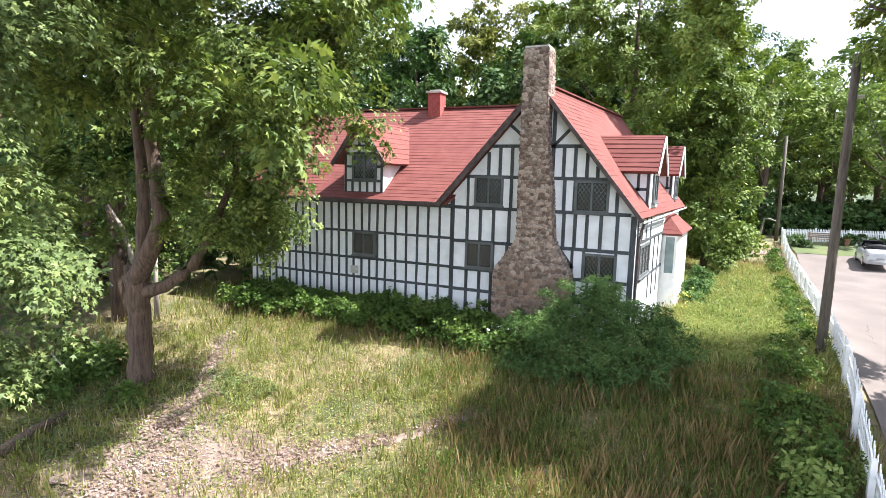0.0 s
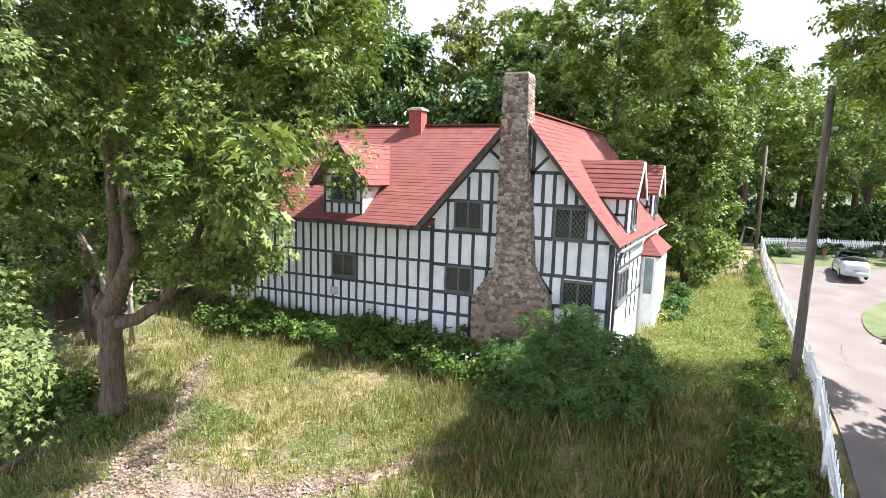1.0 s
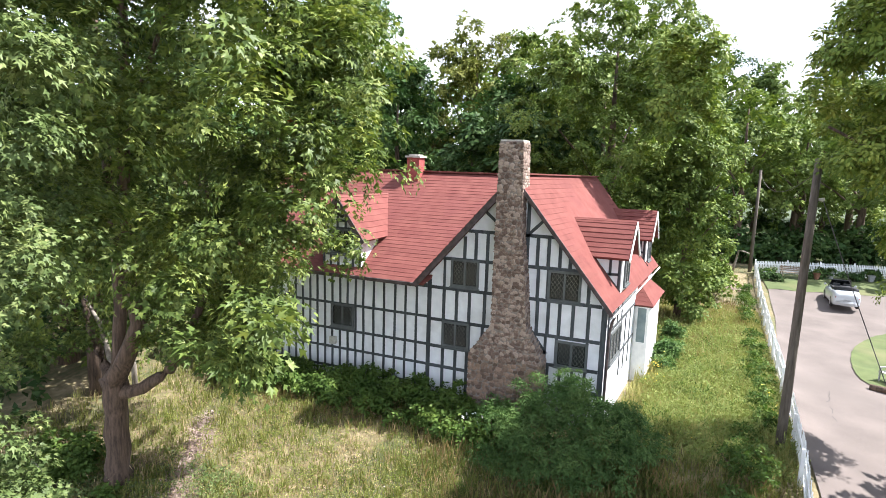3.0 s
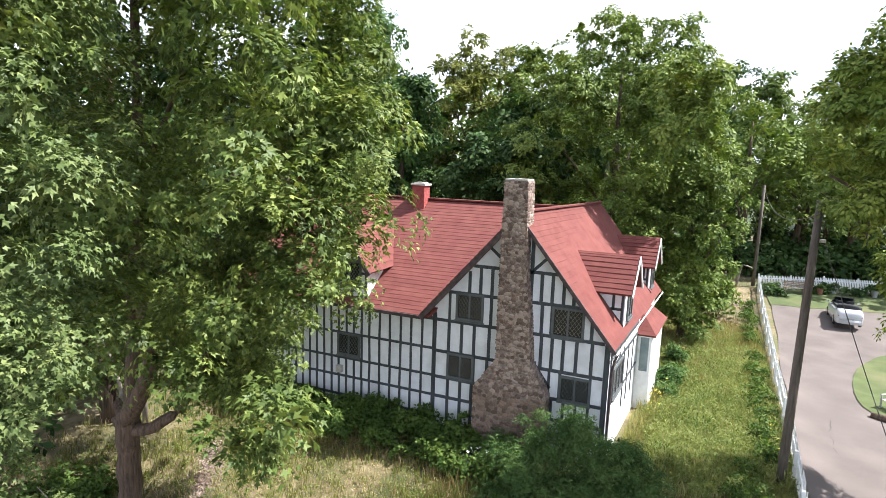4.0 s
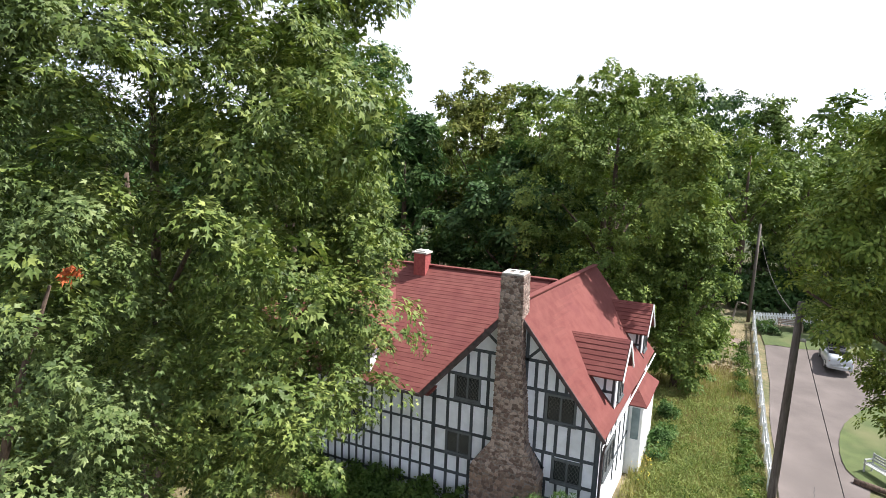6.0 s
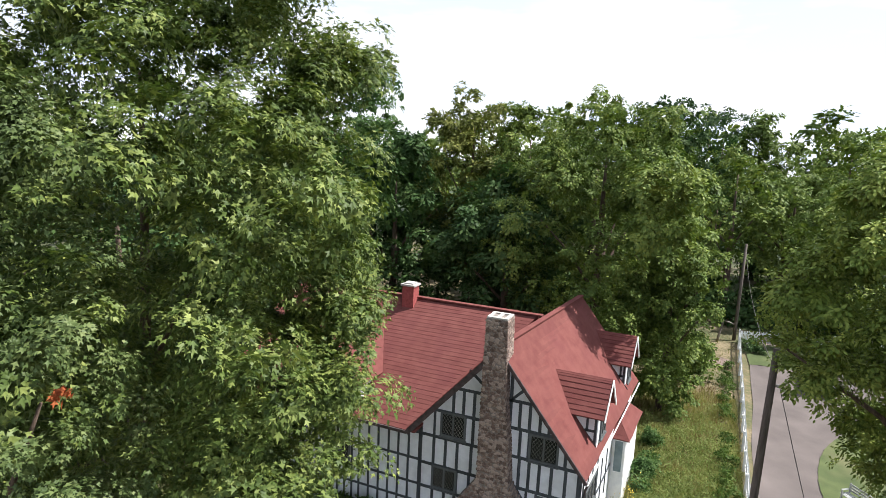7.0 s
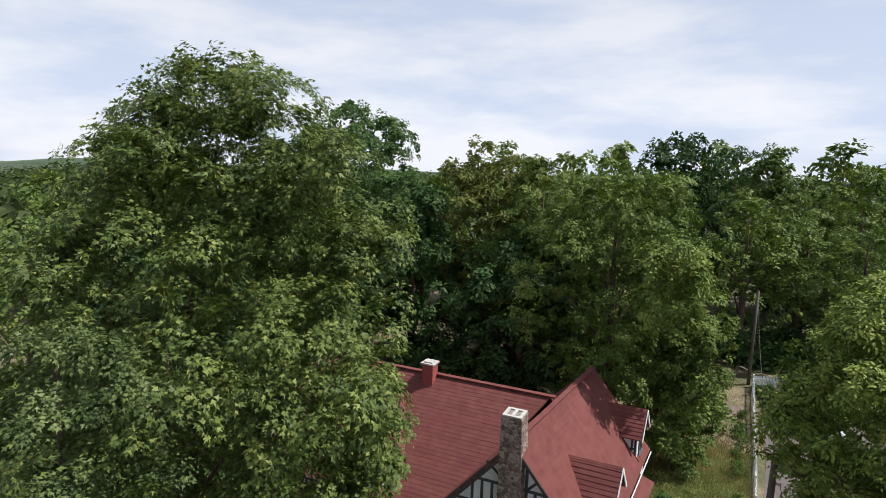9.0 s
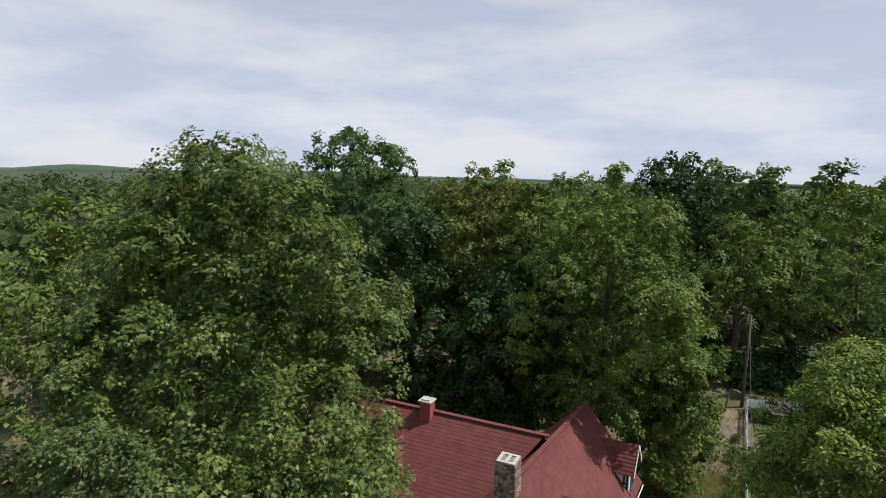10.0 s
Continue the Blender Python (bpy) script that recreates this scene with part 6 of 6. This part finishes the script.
            tube(bm, [(sx * 0.70, yy, 0.31), (sx * 0.74, yy, 0.31), (sx * 0.86, yy, 0.31), (sx * 0.90, yy, 0.31)], [0.26, 0.31, 0.31, 0.27], 20)
            w = put("wheel", bm, M_RUBBER, smooth=False)
            bm = bmesh.new()
            tube(bm, [(sx * 0.895, yy, 0.31), (sx * 0.915, yy, 0.31)], [0.2, 0.18], 16)
            put("rim", bm, M_ALLOY, w, "alloy rim")
        bm = bmesh.new()
        bmesh.ops.create_uvsphere(bm, u_segments=12, v_segments=8, radius=0.1)
        for v in bm.verts:
            v.co = Vector((v.co.x + sx * 0.66, v.co.y * 0.5 - 2.0, v.co.z + 0.66))
        put("tail_lamp", bm, M_TAIL, c, "round red tail lamp", True)
        bm = bmesh.new()
        box(bm, (sx * 0.98 - 0.08, 0.72, 0.98), (sx * 0.98 + 0.08, 0.82, 1.1))
        bmesh.ops.bevel(bm, geom=bm.edges[:], offset=0.03, segments=2, affect="EDGES")
        put("mirror", bm, M_CARPAINT)
    bm = bmesh.new()
    box(bm, (-0.7, -2.14, 0.3), (0.7, -2.0, 0.48))
    bmesh.ops.bevel(bm, geom=bm.edges[:], offset=0.05, segments=2, affect="EDGES")
    put("rear_bumper", bm, M_CARPAINT, smooth=True)
    bm = bmesh.new()
    box(bm, (-0.24, -2.16, 0.5), (0.24, -2.1, 0.6))
    put("number_plate", bm, M_GREY, c, "plain plate")


convertible(17.35, 25.9, radians(-3))


def garden_bench(name, label, x, y, turn, mat, width=1.3):
    b = thing(name, label, "bench", at=(x, y, gz(x, y) + 0.08))
    b.rotation_euler = (0, 0, turn)

    def put(n, lo, hi):
        bm = bmesh.new()
        box(bm, lo, hi)
        bmesh.ops.bevel(bm, geom=bm.edges[:], offset=0.008, segments=1, affect="EDGES")
        data = bpy.data.meshes.new(n)
        bm.to_mesh(data)
        bm.free()
        data.materials.append(mat)
        o = new(n, data)
        o.parent = b

    w = width / 2
    for i in range(4):
        put("seat_slat", (-w, -0.22 + i * 0.12, 0.42), (w, -0.13 + i * 0.12, 0.45))
    for i in range(3):
        put("back_slat", (-w, 0.26, 0.52 + i * 0.13), (w, 0.29, 0.61 + i * 0.13))
    for sx in (-w + 0.08, w - 0.08):
        put("leg", (sx - 0.03, -0.22, 0), (sx + 0.03, -0.16, 0.62))
        put("leg", (sx - 0.03, 0.2, 0), (sx + 0.03, 0.26, 0.92))
        put("armrest", (sx - 0.035, -0.25, 0.62), (sx + 0.035, 0.22, 0.66))
    return b


garden_bench("garden_bench", "weathered grey slatted garden bench on the lawn's edge", 15.95, 10.3, radians(-55), M_GREYWOOD, 1.3)
garden_bench("garden_bench", "weathered brown wooden bench before the white fence", 15.4, 31.2, radians(8), M_BENCH, 1.7)
garden_bench("garden_bench", "dark wooden bench by the fence corner", 22.0, 31.8, radians(-20), M_BENCH, 1.3)


def flower_pot(x, y, s, mat, label):
    p = thing("flower_pot", label, "plant pot", "pots along the fence", at=(x, y, gz(x, y) + 0.07))
    bm = bmesh.new()
    tube(bm, [(0, 0, 0), (0, 0, s * 0.8), (0, 0, s * 0.82), (0, 0, s)], [s * 0.32, s * 0.45, s * 0.52, s * 0.52], 12)
    data = bpy.data.meshes.new("pot")
    bm.to_mesh(data)
    bm.free()
    data.materials.append(mat)
    o = new("pot", data)
    o.parent = p
    rng = np.random.default_rng(int(x * 10))
    n = 160
    pts = unit(rng.normal(size=(n, 3))) * s * 0.6
    pts[:, 2] = np.abs(pts[:, 2]) + s
    d = leaves("plant", pts, pts + np.array([0, 0, 0.3]), rng.uniform(0.08, 0.18, n), "rhomb", rng)
    d.materials.append(M_IVY)
    o = new("plant", d)
    o.parent = p


for x, y, s, m, lab in ((13.6, 30.6, 0.5, M_GREY, "grey pot with leafy plant on the grass strip"), (14.1, 31.4, 0.45, M_POT, "terracotta pot with leafy plant on the grass strip"), (17.0, 31.6, 0.5, M_POT, "terracotta pot with leafy plant on the grass strip"),
                        (18.0, 32.2, 0.55, M_GREY, "grey pot with leafy plant on the grass strip"), (20.6, 32.4, 0.5, M_GREY, "grey pot with leafy plant on the grass strip")):
    flower_pot(x, y, s, m, lab)


def crack():
    rr = random.Random(4)
    bm = bmesh.new()
    pts = [(13.25, 8.3), (13.1, 7.6), (12.85, 6.9), (12.9, 6.3), (12.75, 5.6), (12.82, 4.6)]
    fine = []
    for (x0, y0), (x1, y1) in zip(pts, pts[1:]):
        for k in range(5):
            f = k / 5
            fine.append((x0 + (x1 - x0) * f + rr.uniform(-0.04, 0.04), y0 + (y1 - y0) * f))
    z = lambda x, y: gz(x, y) + 0.05 * math.sin(x * 1.7) * math.sin(y * 1.3) + 0.062
    for (x0, y0), (x1, y1) in zip(fine, fine[1:]):
        w = rr.uniform(0.008, 0.02)
        v = [bm.verts.new(p) for p in ((x0 - w, y0, z(x0, y0)), (x0 + w, y0, z(x0, y0)), (x1 + w, y1, z(x1, y1)), (x1 - w, y1, z(x1, y1)))]
        bm.faces.new(v)
    tagged(part("driveway_crack", bm, M_CRACK), "dark crack in the asphalt driveway", "crack", kind="structure")


crack()


def fallen(name, label, pts, radii, mat, cat):
    t = thing(name, label, cat, at=pts[0])
    bm = bmesh.new()
    tube(bm, pts, radii, 10, 0.12, random.Random(2))
    part("stem", bm, mat, t, smooth=True)
    return t


def on(x, y, h=0.0):
    return (x, y, gz(x, y) + h)


fallen("fallen_log", "grey barkless log lying in the shade", [on(-6.5, -11.3, 0.1), on(-6.75, -10.5, 0.13), on(-7.0, -9.6, 0.1)], [0.14, 0.15, 0.12], M_BARK, "log")
fallen("dead_branch", "bare pale broken branch hanging by the maple", [(-9.4, -6.6, 3.9), (-8.6, -6.7, 3.2), (-7.6, -7.1, 2.2)], [0.04, 0.06, 0.09], M_BARKPALE, "branch")
fallen("dead_branch", "bare pale twig standing in the undergrowth", [on(-8.2, -8.6, 0.0), on(-8.5, -8.7, 0.7), on(-8.9, -8.9, 1.3)], [0.035, 0.025, 0.01], M_BARKPALE, "branch")
fallen("birch_stem", "thin pale sapling stem behind the maple", [on(-10.8, -4.0, -0.1), on(-10.8, -4.0, 1.4), on(-10.7, -4.0, 2.9)], [0.10, 0.09, 0.05], M_BARKPALE, "sapling")


def flowers():
    rng = np.random.default_rng(31)
    x = np.concatenate([rng.normal(6.6, 0.25, 60), rng.normal(10.5, 0.2, 25), rng.normal(7.6, 0.6, 4)])
    y = np.concatenate([rng.normal(5.2, 0.8, 60), rng.normal(2.5, 1.2, 25), rng.normal(0.2, 0.8, 4)])
    p = np.stack([x, y, ground_z(x, y) + rng.uniform(0.5, 0.9, len(x))], 1)
    ob = finish("yellow_flowers", leaves("yellow_flowers", p, rng.normal(size=p.shape) * 0.5 + np.array([0, -0.3, 1.0]), rng.uniform(0.04, 0.08, len(x)), "maple", rng), M_FLOWER)
    tagged(ob, "small yellow flowers among the tall grass", "flowers", kind="stuff")


flowers()


rp = random.Random(66)
for gx, gy, n, hh in ((13.5, 31.0, 7, 0.5), (14.0, 30.2, 5, 0.35), (16.6, 31.8, 7, 0.5), (17.8, 32.3, 8, 0.55), (19.2, 32.4, 7, 0.5), (20.6, 32.9, 8, 0.6), (22.6, 33.3, 8, 0.6)):
    clump = [(gx + rp.uniform(-0.5, 0.5), gy + rp.uniform(-0.25, 0.25), rp.uniform(0.15, hh), rp.uniform(0.2, 0.38)) for i in range(n)]
    shrub("garden_plant", "dark leafy garden plant before the white fence", clump, 800, 0.16, "rhomb", M_LEAFDARK, int(gx * 10), stems=3)


M_REDLEAF = leafy("turned_leaves", (0.20, 0.05, 0.02), (0.36, 0.10, 0.04), (0.5, 0.17, 0.07), 0.2)


def red_spray(mid, host, seed):
    """A few leaves that have turned early, close together."""
    rng = np.random.default_rng(seed)
    p = np.array(mid) + unit(rng.normal(size=(30, 3))) * rng.uniform(0.02, 0.12, (30, 1))
    n = rng.normal(size=p.shape) * 0.4 + np.array([0.2, -0.6, 0.6])
    finish("red_leaf_spray", leaves("red_leaf_spray", p, n, rng.uniform(0.08, 0.12, 30), "maple", rng), M_REDLEAF, bpy.data.objects[host], "leaves turned orange-red early")


red_spray((0.6, -13.9, 11.2), "young_tree", 8)
red_spray((-0.98, -7.29, 9.0), "maple_tree", 9)


def blossoms():
    rng = np.random.default_rng(12)
    n = 36
    x, y = rng.normal(1.6, 0.35, n), rng.normal(-1.8, 0.2, n)
    p = np.stack([x, y, ground_z(x, y) + rng.uniform(0.35, 0.75, n)], 1)
    ob = finish("white_flowers", leaves("white_flowers", p, rng.normal(size=p.shape) * 0.5 + np.array([0, -0.4, 1.0]), rng.uniform(0.07, 0.13, n), "maple", rng), M_WHITE)
    tagged(ob, "pale blossoms among the creeper by the chimney", "flowers", kind="stuff")


blossoms()
fallen("broken_branch", "bare grey broken branch leaning by the fence corner", [on(11.3, 31.5, -0.1), (11.45, 31.5, 1.5), (11.62, 31.5, 2.4), (12.0, 31.5, 2.35), (12.4, 31.5, 2.2)], [0.09, 0.08, 0.07, 0.06, 0.03], M_BARKPALE, "branch")

fallen("edging_log", "dark rotting log along the lawn's edge", [on(14.85, 9.5, 0.14), on(15.4, 9.3, 0.16), on(16.2, 9.0, 0.15)], [0.12, 0.13, 0.11], M_BARK, "log")
